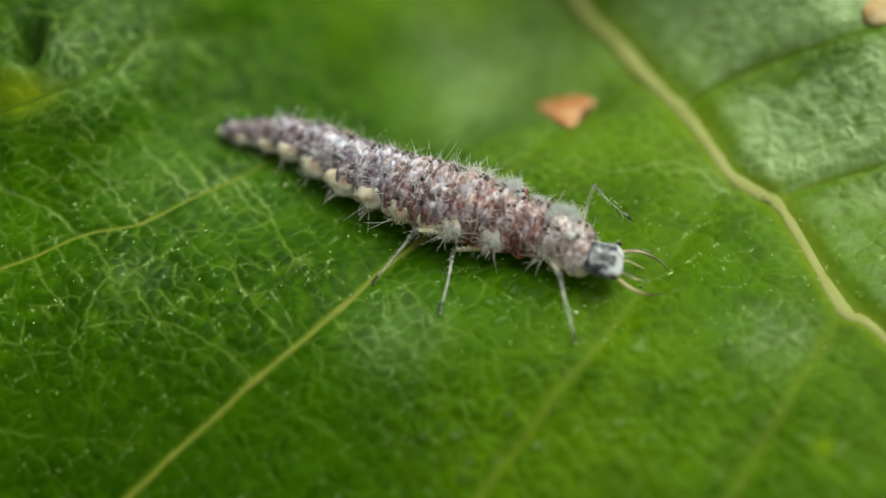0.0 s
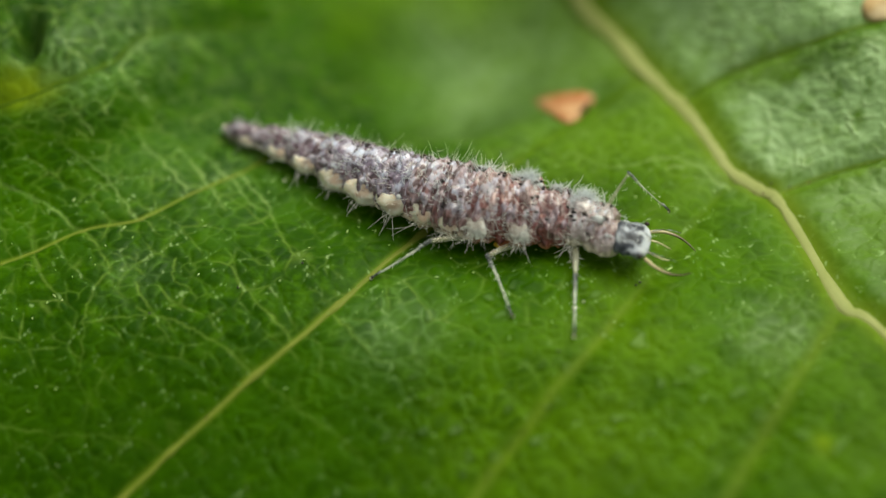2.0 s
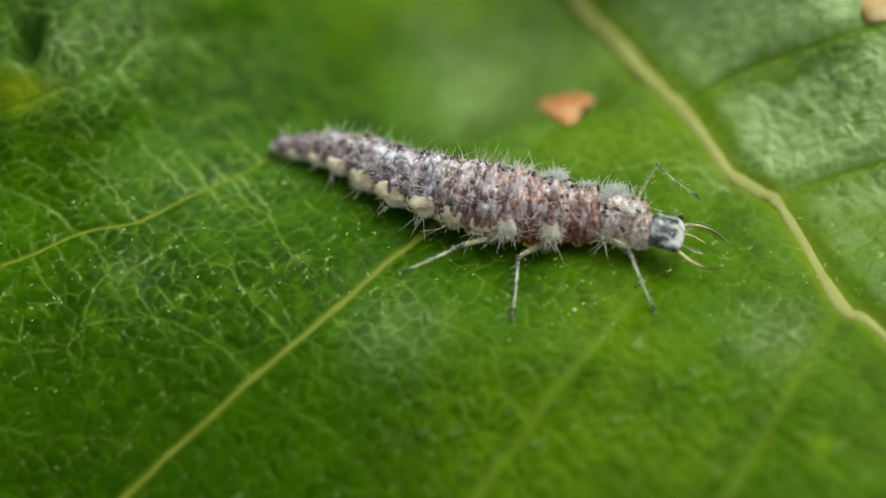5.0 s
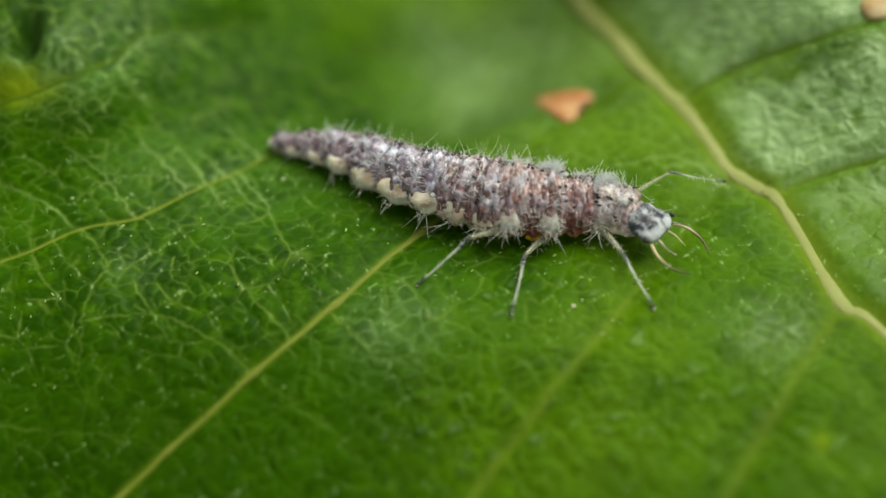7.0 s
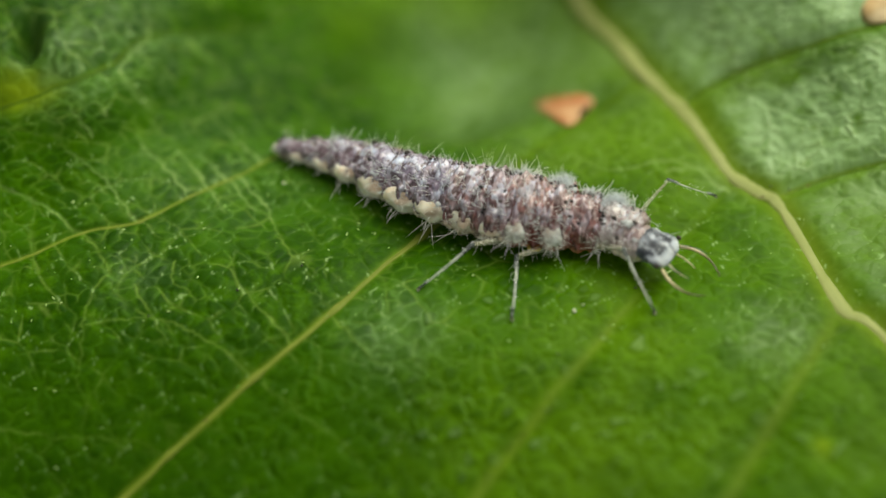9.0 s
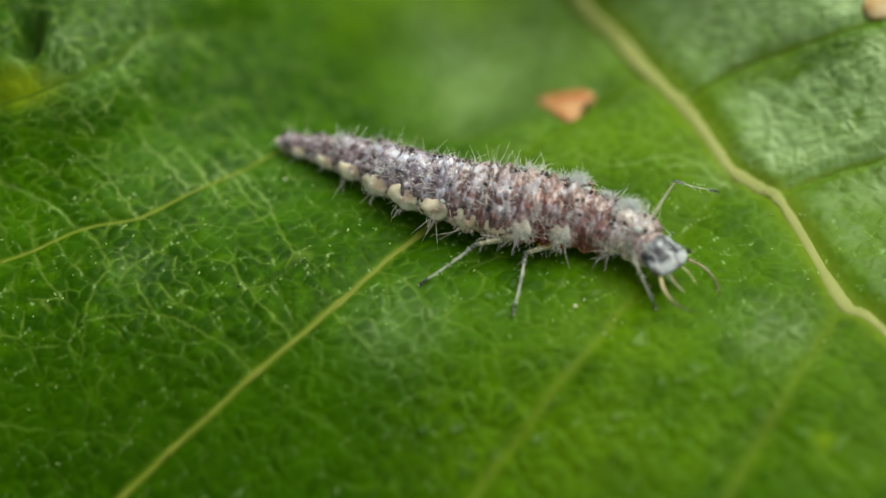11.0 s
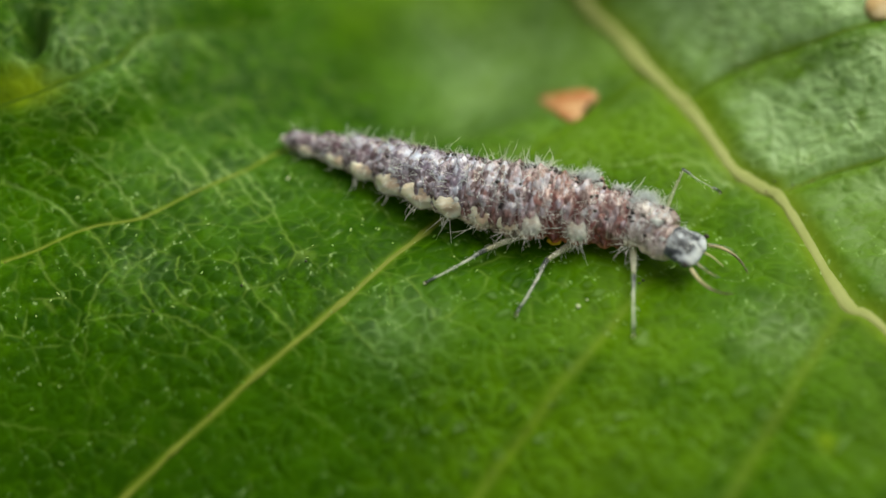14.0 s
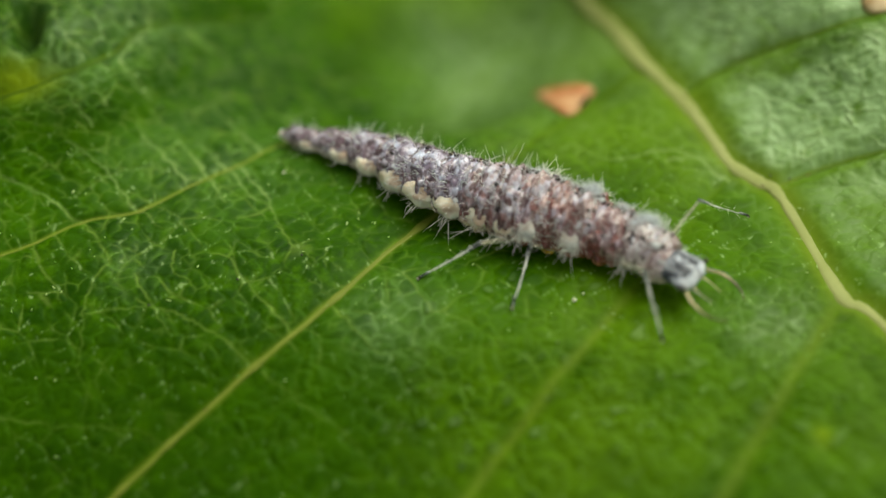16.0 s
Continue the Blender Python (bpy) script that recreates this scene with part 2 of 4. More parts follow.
def tube(bm, points, radii, sides=6, flat=1.0):
    """A tube along 3D points, with a radius at each; flat squeezes it along z."""
    pts = [Vector(q) for q in points]
    rings = []
    for i, q in enumerate(pts):
        d = (pts[min(i + 1, len(pts) - 1)] - pts[max(i - 1, 0)]).normalized()
        side = d.cross(Vector((0, 0, 1)))
        side = side.normalized() if side.length > 0.05 else d.cross(Vector((1, 0, 0))).normalized()
        up = side.cross(d)
        rings.append([bm.verts.new(q + float(radii[i]) * (side * math.cos(a) + up * (math.sin(a) * flat)))
                      for a in (2 * math.pi * k / sides for k in range(sides))])
    for a, b in zip(rings, rings[1:]):
        for k in range(sides):
            bm.faces.new((a[k], a[(k + 1) % sides], b[(k + 1) % sides], b[k]))
    bm.faces.new(rings[0][::-1])
    bm.faces.new(rings[-1])


def lump(bm, centre, size, rough=0.2, level=2, seed=0.0):
    """A rounded, uneven lump with the half-sizes given."""
    made = bmesh.ops.create_icosphere(bm, subdivisions=level, radius=1.0)["verts"]
    for v in made:
        k = 1 + rough * noise.noise(v.co * 1.7 + Vector((seed, seed * 0.7, -seed)))
        v.co = Vector(centre) + Vector((v.co.x * size[0], v.co.y * size[1], v.co.z * size[2])) * k


def hair(bm, root, way, length, radius, rng, bend=0.35, sides=3):
    """A tapering, slightly curved bristle."""
    way = Vector(way).normalized()
    off = Vector((rng.uniform(-1, 1), rng.uniform(-1, 1), rng.uniform(-1, 1))) * bend
    root = Vector(root)
    pts = [root + way * (length * t) + off * (length * t * t) for t in (0, 0.35, 0.7, 1)]
    tube(bm, pts, [radius, radius * 0.85, radius * 0.6, radius * 0.25], sides)


# ---- the leaf ----
def smooth01(a):
    a = np.clip(a, 0, 1)
    return a * a * (3 - 2 * a)


def leaf_shape(x, y):
    """The leaf's broad curve: it sags behind the second rib, lifts on one side and falls away in front; the far side of the midrib swells up."""
    s = -0.695 * (x - 1.73) + 0.718 * (y - 2.79)
    sag = -1.3 * smooth01((s - 0.1) / 2.6) * np.exp(-((x - 0.6) / 3.4) ** 2) * smooth01((y - 2.6) / 2.2)
    left = 1.2 * smooth01((-x - 4.0) / 5.0) * smooth01((y - 2.5) / 4.0)
    d = np.maximum(-0.35 * x - 0.94 * y - 0.5, 0)
    q = (x - 5.6) * 0.89 + (y - 3.5) * 0.45
    rise = 0.08 * smooth01(q / 0.4) + 0.23 * np.clip(y - 1.5, 0, 9) * smooth01((q + 5) / 7)
    return sag + left + rise - 0.050 * np.minimum(d, 16) ** 2 / (1 + 0.03 * d)


def lay(x, y, z):
    """A point of the flat leaf moved to where the bowed blade carries it: the flanks lift on a slant, the hollow behind the larva sinks."""
    x, y, z = np.asarray(x, float), np.asarray(y, float), np.asarray(z, float)
    q = (x - 5.6) * 0.89 + (y - 3.5) * 0.45
    s = -0.695 * (x - 1.73) + 0.718 * (y - 2.79)
    right = smooth01(q / 4.0) * 2.5 * np.tanh(np.maximum(0.42 * (y - 1.0), 0) / 2.5)
    left = 1.7 * smooth01((-x - 4.9 + 1.5 * smooth01((y - 3.0) / 6.0)) / 3.0) * smooth01((y - 0.3) / 5.0)
    hollow = -1.0 * smooth01((s - 0.1) / 2.6) * np.exp(-((x - 0.6) / 3.4) ** 2) * smooth01((y - 2.6) / 2.2)
    back = -1.1 * smooth01((y - 3.6) / 4.0) * smooth01((1.8 - q) / 2.5) * smooth01((x + 3.5) / 3.5)
    front = -0.6 * smooth01((-y - 1.0) / 5.0)
    dip = -0.9 * np.exp(-((x - 2.4) ** 2 + (y - 4.6) ** 2) / 4.0) * smooth01((y - 2.6) / 1.6)
    d = right + left + hollow + back + front + dip
    sx, sy, sz = -x, -28.3 - y, 28.3 - z
    k = d / np.sqrt(sx * sx + sy * sy + sz * sz)
    return x + k * sx, y + k * sy, z + k * sz


# ribs: points along the leaf, half width, depth of the groove, width of the groove
MIDRIB = [(-2.6, 24.0), (0.2, 17.0), (3.18, 7.73), (3.58, 6.65), (4.19, 5.30), (4.66, 4.60), (5.22, 3.79), (5.69, 2.89), (6.00, 2.27), (6.55, 1.78), (6.87, 1.51), (7.26, 0.43), (7.80, -1.45), (8.54, -2.20), (11.0, -6.5), (15.5, -15.0), (19.5, -23.0)]
LATERALS = [
    ([(4.21, 4.76), (3.09, 3.90), (1.74, 2.84), (-0.45, 0.50), (-2.04, -1.32), (-3.61, -2.80), (-5.19, -4.18), (-6.07, -4.93), (-7.29, -5.97), (-8.66, -7.14), (-10.18, -8.43)], 0.058, 0.10, 0.35),
    ([(6.05, 2.11), (4.73, 0.26), (3.72, -1.31), (2.31, -3.24), (1.22, -4.70), (0.56, -5.52), (-0.44, -6.77), (-1.57, -8.17), (-2.83, -9.73)], 0.055, 0.10, 0.35),
    ([(7.79, -1.46), (6.53, -3.63), (5.78, -4.85), (5.19, -5.85), (4.38, -7.23), (3.46, -8.78), (2.45, -10.50)], 0.070, 0.10, 0.4),
    ([(2.2, 12.2), (-0.8, 10.6), (-3.15, 8.75), (-4.18, 7.64), (-6.48, 6.34), (-7.16, 5.26), (-8.47, 4.48), (-9.47, 4.10), (-10.97, 3.53), (-12.65, 2.89), (-14.52, 2.18)], 0.040, 0.20, 0.45),
    ([(-3.32, 3.00), (-3.83, 2.61), (-4.39, 2.18), (-5.17, 1.66), (-6.15, 0.97), (-7.27, 0.68), (-8.14, 0.23), (-8.91, -0.06)], 0.032, 0.06, 0.16),
    ([(6.88, 1.60), (7.67, 1.95), (9.22, 2.45), (10.74, 2.94), (12.46, 3.49), (14.36, 4.11)], 0.030, 0.13, 0.20),
    ([(5.20, 4.16), (6.75, 4.92), (9.66, 6.09), (11.14, 6.69), (12.81, 7.36), (14.67, 8.10)], 0.034, 0.13, 0.20),
]
TERTIARY = [
    [(-7.38, 0.64), (-8.17, 1.38), (-9.19, 2.01)],
    [(-8.55, -3.44), (-7.41, -3.71), (-5.97, -3.90), (-5.18, -4.23)],
    [(-8.29, 0.04), (-7.80, -0.71), (-7.53, -1.20)],
    [(-2.14, -1.63), (-1.74, -2.10), (-1.45, -2.55), (-0.85, -2.89)],
    [(-2.89, -2.16), (-3.35, -1.63), (-3.71, -1.22), (-4.08, -0.66), (-4.23, -0.09)],
    [(-6.45, 6.18), (-7.01, 5.04), (-5.96, 3.85)],
    [(-3.60, -2.85), (-4.55, -2.05), (-5.70, -1.48), (-7.10, -1.56)],
    [(-3.45, -2.98), (-2.61, -3.75), (-1.74, -4.42), (-1.09, -5.31)],
    [(-4.28, 2.26), (-3.63, 1.33), (-3.23, 0.34), (-2.51, -0.58)],
    [(5.90, 1.78), (4.79, 2.55), (3.60, 2.29), (2.68, 2.80)],
    [(-5.29, 1.75), (-5.84, 2.52), (-6.38, 3.19), (-6.48, 3.42)],
    [(-4.90, 1.92), (-5.25, 2.52), (-5.59, 3.01)],
    [(-4.45, 2.09), (-4.83, 2.52), (-5.16, 2.87)],
    [(-3.84, 2.70), (-4.37, 3.36), (-4.97, 4.17)],
    [(-6.26, 0.94), (-6.61, 1.50), (-7.09, 2.18), (-7.50, 2.61), (-7.89, 2.93)],
    [(-7.40, 3.30), (-7.67, 3.64), (-7.90, 3.96)],
    [(-7.15, 3.88), (-7.22, 4.01), (-7.48, 4.19)],
    [(-7.02, 5.15), (-6.75, 4.78), (-6.29, 4.28)],
    [(-4.39, 2.09), (-3.99, 1.41), (-3.44, 0.91)],
    [(-4.78, 1.83), (-4.63, 1.49), (-4.43, 1.08)],
    [(-6.15, 0.97), (-5.96, 0.78), (-5.69, 0.40)],
    [(-6.46, 6.23), (-6.58, 6.86), (-6.68, 7.22)],
    [(-5.70, 6.48), (-5.17, 5.94), (-4.78, 5.69)],
    [(-7.33, 0.68), (-7.06, 0.31), (-6.85, 0.02), (-6.64, -0.40), (-6.85, -0.65), (-7.02, -1.14), (-7.05, -1.45), (-7.05, -2.10), (-7.05, -2.78), (-6.73, -3.24)],
    [(-6.10, -0.69), (-5.83, -1.22), (-5.33, -2.00)],
    [(-5.35, -0.19), (-5.32, -0.67), (-5.01, -0.95)],
    [(4.65, 2.25), (5.36, 2.30), (6.38, 1.92)],
]
# patches of pale sheen painted into the leaf colour: centre, reach, strength
SHEEN = list(zip(((6.53, -2.21), (-0.92, -1.94), (-8.08, 5.09), (8.33, 3.95), (5.71, 5.76), (7.94, 0.58), (-6.13, -0.42), (6.54, 2.55), (3.88, 6.47), (1.86, 6.36), (-4.7, 2.2), (-6.6, 6.0)), (0.9, 0.9, 1.1, 2.2, 1.8, 1.4, 0.6, 0.9, 1.4, 2.2, 1.9, 1.6), (0.30, 0.26, 0.3, 1.0, 1.0, 0.25, 0.15, 0.9, 0.9, 0.80, 0.10, 0.22)))


def rib_distance(x, y, points, reach, along=False):
    """Distance in the plane to a curve, out to reach; with along also how far along it, from 0 to 1."""
    c = curve(points, 6)
    d = np.full(x.shape, reach)
    u = np.zeros(x.shape)
    for i, ((ax, ay), (bx, by)) in enumerate(zip(c, c[1:])):
        m = (x > min(ax, bx) - reach) & (x < max(ax, bx) + reach) & (y > min(ay, by) - reach) & (y < max(ay, by) + reach)
        if not m.any():
            continue
        px, py = x[m] - ax, y[m] - ay
        ux, uy = bx - ax, by - ay
        t = np.clip((px * ux + py * uy) / (ux * ux + uy * uy + 1e-9), 0, 1)
        new_d = np.hypot(px - t * ux, py - t * uy)
        u[m] = np.where(new_d < d[m], (i + t) / (len(c) - 1), u[m])
        d[m] = np.minimum(d[m], new_d)
    return (d, u) if along else d


def cells(x, y, size, turn, stretch, seed):
    """Worley cells of that size: difference of the two nearest distances, and a random number for each cell."""
    ca, sa = math.cos(turn), math.sin(turn)
    u, v = (ca * x + sa * y) / (size * stretch), (-sa * x + ca * y) / size
    iu, iv = np.floor(u).astype(int), np.floor(v).astype(int)
    f1, f2, who = np.full(x.shape, 9.0), np.full(x.shape, 9.0), np.zeros(x.shape)
    for di in (-1, 0, 1):
        for dj in (-1, 0, 1):
            a, b = iu + di, iv + dj
            h = np.sin(a * 127.1 + b * 311.7 + seed) * 43758.5453
            k = np.sin(a * 269.5 + b * 183.3 + seed) * 24634.6345
            h, k = h - np.floor(h), k - np.floor(k)
            d = np.hypot(a + 0.1 + 0.8 * h - u, b + 0.1 + 0.8 * k - v)
            near = d < f1
            f2 = np.where(near, f1, np.minimum(f2, d))
            who = np.where(near, h, who)
            f1 = np.where(near, d, f1)
    return f2 - f1, who


def ripple(x, y, size, seed):
    """Soft value noise from a few turned waves."""
    out = 0
    rng = random.Random(seed)
    for _ in range(7):
        a, k, p = rng.uniform(0, 6.28), rng.uniform(0.6, 1.6) * 6.28 / size, rng.uniform(0, 6.28)
        out = out + np.sin((x * math.cos(a) + y * math.sin(a)) * k + p)
    return out / 7


def grooves(x, y):
    """How far the ribs are sunk into the blade."""
    g = 0.11 * np.exp(-(rib_distance(x, y, MIDRIB, 2.0) / 0.28) ** 2)
    for pts, _, deep, wide in LATERALS:
        g = np.maximum(g, deep * np.exp(-(rib_distance(x, y, pts, 3 * wide) / wide) ** 2))
    return g


def leaf_height(x, y):
    x, y = np.atleast_1d(np.asarray(x, float)), np.atleast_1d(np.asarray(y, float))
    return leaf_shape(x, y) - grooves(x, y) + 0.05 * ripple(x, y, 3.5, 3)


def axis_lines(lo, hi, step, out_lo, out_hi, extra):
    """Even lines over the middle, and lines growing apart outside it."""
    core = np.arange(lo, hi, step)
    t = (np.arange(1, extra + 1) / extra) ** 2.2
    return np.concatenate([(lo - (lo - out_lo) * t)[::-1], core, core[-1] + (out_hi - core[-1]) * t])


def build_leaf():
    leaf = tagged(new("leaf"), "glossy fresh green broad leaf with pale sunken ribs", "leaf", kind="structure")
    gx, gy = axis_lines(-10.6, 10.6, 0.0245, -24, 38, 46), axis_lines(-6.8, 9.6, 0.0245, -34, 36, 46)
    x, y = [a.ravel() for a in np.meshgrid(gx, gy)]
    # the outline: an oval about the midrib, with a toothed margin
    ax, ay = 0.44, -0.90
    rx, ry = x - 7.0, y - 0.5
    along, across = rx * ax + ry * ay, rx * -ay + ry * ax
    ang = np.arctan2(across, along)
    edge = 1 / np.sqrt((np.cos(ang) / 27) ** 2 + (np.sin(ang) / 20.5) ** 2) * (1 + 0.02 * np.abs(np.sin(ang * 22)))
    dist = np.hypot(along, across)
    inside = dist <= edge
    pull = np.where(inside, 1.0, edge / np.maximum(dist, 1e-6))
    x, y = 7.0 + rx * pull, 0.5 + ry * pull
    view = smooth01((12.5 - np.abs(x)) / 1.5) * smooth01((12.5 - np.abs(y - 1.5)) / 2)
    wx = x + 0.14 * ripple(x, y, 1.3, 11) + 0.035 * ripple(x, y, 0.37, 17)
    wy = y + 0.14 * ripple(x, y, 1.3, 12) + 0.035 * ripple(x, y, 0.37, 18)
    coarse, who_c = cells(wx, wy, 0.62, 2.42, 1.7, 1.0)
    fine, who_f = cells(wx + 0.065 * ripple(x, y, 0.33, 13), wy + 0.065 * ripple(x, y, 0.33, 14), 0.29, 0.6, 1.25, 5.0)
    d_mid = rib_distance(x, y, MIDRIB, 3.0)
    d_wide = np.abs((x - 5.6) * 0.89 + (y - 3.5) * 0.45)
    vein = 0.9 * np.exp(-(d_mid / 0.30) ** 2)
    away = 1 - np.exp(-(d_mid / 0.4) ** 2)
    for k, (pts, half, _, _) in enumerate(LATERALS):
        fade = 1 - 0.85 * smooth01((y - 2.3) / 0.6) if k == 0 else 0.1 + 0.38 * smooth01((-0.4 - y) / 1.6) if k == 1 else 0.4 if k in (2, 3) else 1
        vein = np.maximum(vein, fade * np.exp(-(rib_distance(x + 0.08 * ripple(x, y, 1.2, 90), y, pts, 1.0) / (half * (2.2 if k in (1, 2) else 1.3))) ** 2))
        away = np.minimum(away, 1 - np.exp(-(rib_distance(x, y, pts, 0.8) / (half * 2.2)) ** 2))
    right = smooth01(((x - 5.6) * 0.89 + (y - 3.5) * 0.45) / 0.6)
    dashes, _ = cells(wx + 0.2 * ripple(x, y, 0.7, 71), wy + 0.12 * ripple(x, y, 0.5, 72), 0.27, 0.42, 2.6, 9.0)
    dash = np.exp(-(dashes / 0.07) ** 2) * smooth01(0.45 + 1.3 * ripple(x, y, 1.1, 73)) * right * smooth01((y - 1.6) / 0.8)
    sheen = np.zeros(x.shape)
    for (bx, by), reach, much in SHEEN:
        sheen = np.maximum(sheen, much * np.exp(-(((x - bx) ** 2 + (y - by) ** 2) / reach ** 2)))
    # the painted sheen ends sharply at the small ribs and is weak just below them
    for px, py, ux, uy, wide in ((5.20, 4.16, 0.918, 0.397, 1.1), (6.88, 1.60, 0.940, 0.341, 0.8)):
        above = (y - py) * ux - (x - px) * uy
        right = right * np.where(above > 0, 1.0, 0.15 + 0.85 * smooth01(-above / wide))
        sheen = sheen * np.where((above > 0) | (x < px - 0.5), 1.0, 0.2 + 0.8 * smooth01(-above / wide))
    sheen = np.clip(np.maximum(sheen, (0.20 + 0.72 * smooth01((y - 0.8) / 1.5) + 0.25 * smooth01((y - 5.0) / 2.0)) * right) * (0.72 + 0.6 * ripple(x, y, 0.9, 74) + 0.3 * ripple(x, y, 0.30, 75) + 0.3), 0, 1) * view
    third = np.zeros(x.shape)
    sway_x, sway_y = x + 0.07 * ripple(x, y, 0.55, 15) + 0.03 * ripple(x, y, 0.2, 19), y + 0.07 * ripple(x, y, 0.55, 16) + 0.03 * ripple(x, y, 0.2, 20)
    for pts in TERTIARY:
        d3, u3 = rib_distance(sway_x, sway_y, pts, 0.5, True)
        third = np.maximum(third, np.exp(-(d3 / (0.036 - 0.012 * u3)) ** 2) * (1 - 0.6 * u3) * (0.8 + 0.6 * ripple(x, y, 0.6, 76)))
    third = np.clip(third, 0, 1) * (0.5 + 0.5 * smooth01((y + 3.5) / 2.0))
    net_c = np.exp(-(coarse / 0.065) ** 2) * smooth01(0.50 + 1.3 * ripple(x, y, 0.75, 44))
    net_f = np.exp(-(fine / 0.15) ** 2) * smooth01(0.40 + 1.5 * ripple(x, y, 0.50, 45))
    patchy = smooth01(0.45 + 1.0 * ripple(x, y, 2.2, 41) + 0.35 * smooth01((-x - 1.5) / 3) + 0.5 * np.exp(-((x - 0.3) / 3.2) ** 2 - ((y + 1.6) / 1.3) ** 2))
    patchy_f = smooth01(0.40 + 1.1 * ripple(x, y, 1.7, 43) + 0.4 * smooth01((-x - 4.5) / 2) * smooth01((y + 1) / 1.5))
    net = np.maximum(0.75 * net_c * patchy, 0.42 * net_f * (0.15 + 0.85 * patchy_f)) * (1 - 0.75 * right) * view * (0.30 + 0.70 * smooth01((y + 3.8) / 3.0)) * (1 - 0.45 * smooth01((x - 1.5) / 2.0))
    sheen = sheen * (1 - 0.55 * smooth01(fine / 0.5) * (1 - right))
    # highlights painted as pale bits along the raised net
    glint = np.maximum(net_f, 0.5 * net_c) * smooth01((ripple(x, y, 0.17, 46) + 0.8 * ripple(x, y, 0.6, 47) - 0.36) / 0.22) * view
    # blurred glints, painted as pale dots inside some cells
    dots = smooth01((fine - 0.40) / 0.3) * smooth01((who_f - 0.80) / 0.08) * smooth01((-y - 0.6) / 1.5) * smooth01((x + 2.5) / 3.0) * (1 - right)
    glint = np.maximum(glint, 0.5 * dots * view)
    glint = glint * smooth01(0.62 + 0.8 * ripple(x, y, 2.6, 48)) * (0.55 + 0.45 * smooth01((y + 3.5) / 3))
    z = leaf_shape(x, y) - grooves(x, y) + 0.05 * ripple(x, y, 3.5, 3)
    bulge = 0.020 * smooth01(coarse / 0.5) * (0.6 + 0.8 * who_c) + 0.022 * smooth01(fine / 0.5) * (0.2 + who_f)
    z = z + view * away * (bulge - 0.008 * third + 0.035 * dash + 0.005 * ripple(x, y, 0.23, 21) + 0.003 * ripple(x, y, 0.11, 22))
    # dry margin and pinhole beside the blade's worn corner
    scar = np.exp(-((x + 9.05) / 0.70) ** 2 - ((y - 4.41) / 0.40) ** 2)
    scar = np.maximum(scar, 0.7 * np.exp(-((x - 6.95) / 0.16) ** 2 - ((y + 4.94) / 0.22) ** 2))
    scar = np.clip(scar * (1 + 0.5 * ripple(x, y, 0.5, 31)), 0, 1)
    pit = np.exp(-((x + 8.97) / 0.26) ** 2 - ((y - 5.62) / 0.50) ** 2)
    z = z - 0.8 * pit
    # yellower green along the midrib; patches of light and dark painted into its strength
    yellow_lit = smooth01(1.0 - d_wide / 7.0 + 0.35 * ripple(x, y, 3.0, 51)) * (1 - 0.5 * smooth01((x - 3.8) / 2) * smooth01((2.2 - y) / 4)) + 0.60 * np.exp(-(x - 2) ** 2 / 8 - (y + 4.5) ** 2 / 6)
    yellow_lit = np.clip(yellow_lit, 0, 1) * (1 - 0.6 * np.exp(-((x - 6.0) ** 2 + (y - 0.5) ** 2) / 2.2))
    # darkening painted in for shade, towards the blade's tip and behind the second rib
    painted_shade = smooth01((1.5 - x) / 5) * smooth01((-y - 0.8) / 2.5) + 0.2 * np.exp(-((x + 1.2) / 2.2) ** 2 - ((y - 5.6) / 2.0) ** 2)
    painted_shade = np.clip(painted_shade * (1 + 0.35 * ripple(x, y, 1.2, 81)), 0, 1)
    nx, ny = len(gx), len(gy)
    ids = np.arange(nx * ny).reshape(ny, nx)
    quads = np.stack([ids[:-1, :-1], ids[:-1, 1:], ids[1:, 1:], ids[1:, :-1]], -1).reshape(-1, 4)
    quads = quads[inside[quads].any(1)]
    me = bpy.data.meshes.new("blade")
    me.vertices.add(len(x))
    me.vertices.foreach_set("co", (np.stack(lay(x, y, z), 1) * MM).ravel())
    me.loops.add(quads.size)
    me.loops.foreach_set("vertex_index", quads.ravel())
    me.polygons.add(len(quads))
    me.polygons.foreach_set("loop_start", np.arange(0, quads.size, 4))
    me.polygons.foreach_set("use_smooth", np.ones(len(quads), bool))
    me.update(calc_edges=True)
    # ridge holds the dashes' painted highlight and the paler upper veins
    for name, values in (("vein", vein), ("net", np.maximum(net, third)), ("glint", glint), ("cell", smooth01(fine / 0.6) * smooth01(0.25 + 0.5 * who_f + 0.5 * who_c + 0.5 * ripple(x, y, 1.1, 49) - 0.25) * view * (1 - 0.8 * right) * (1 - 0.6 * smooth01((x - 1.5) / 2.0))), ("scar", scar), ("yellow_lit", yellow_lit), ("painted_shade", painted_shade), ("sheen", sheen * away), ("ridge", np.maximum(0.8 * dash * away, 0.30 * third * smooth01((y - 0.2) / 1.5)) * view)):
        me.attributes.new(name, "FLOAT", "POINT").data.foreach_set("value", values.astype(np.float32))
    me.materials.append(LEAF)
    blade = new("blade", me)
    blade.parent = leaf
    # the underside, a coarser skin that meets the top at the margin
    keep_x, keep_y = np.unique(np.r_[np.arange(0, nx, 15), nx - 1]), np.unique(np.r_[np.arange(0, ny, 15), ny - 1])
    sub = ids[np.ix_(keep_y, keep_x)]
    depth = 0.32 * smooth01((edge - dist) / 1.5)
    lo = z - depth - 0.12 * inside
    order = {int(v): i for i, v in enumerate(sub.ravel())}
    vs = [tuple(float(q) * MM for q in lay(x[i], y[i], lo[i])) for i in sub.ravel()]
    fs = []
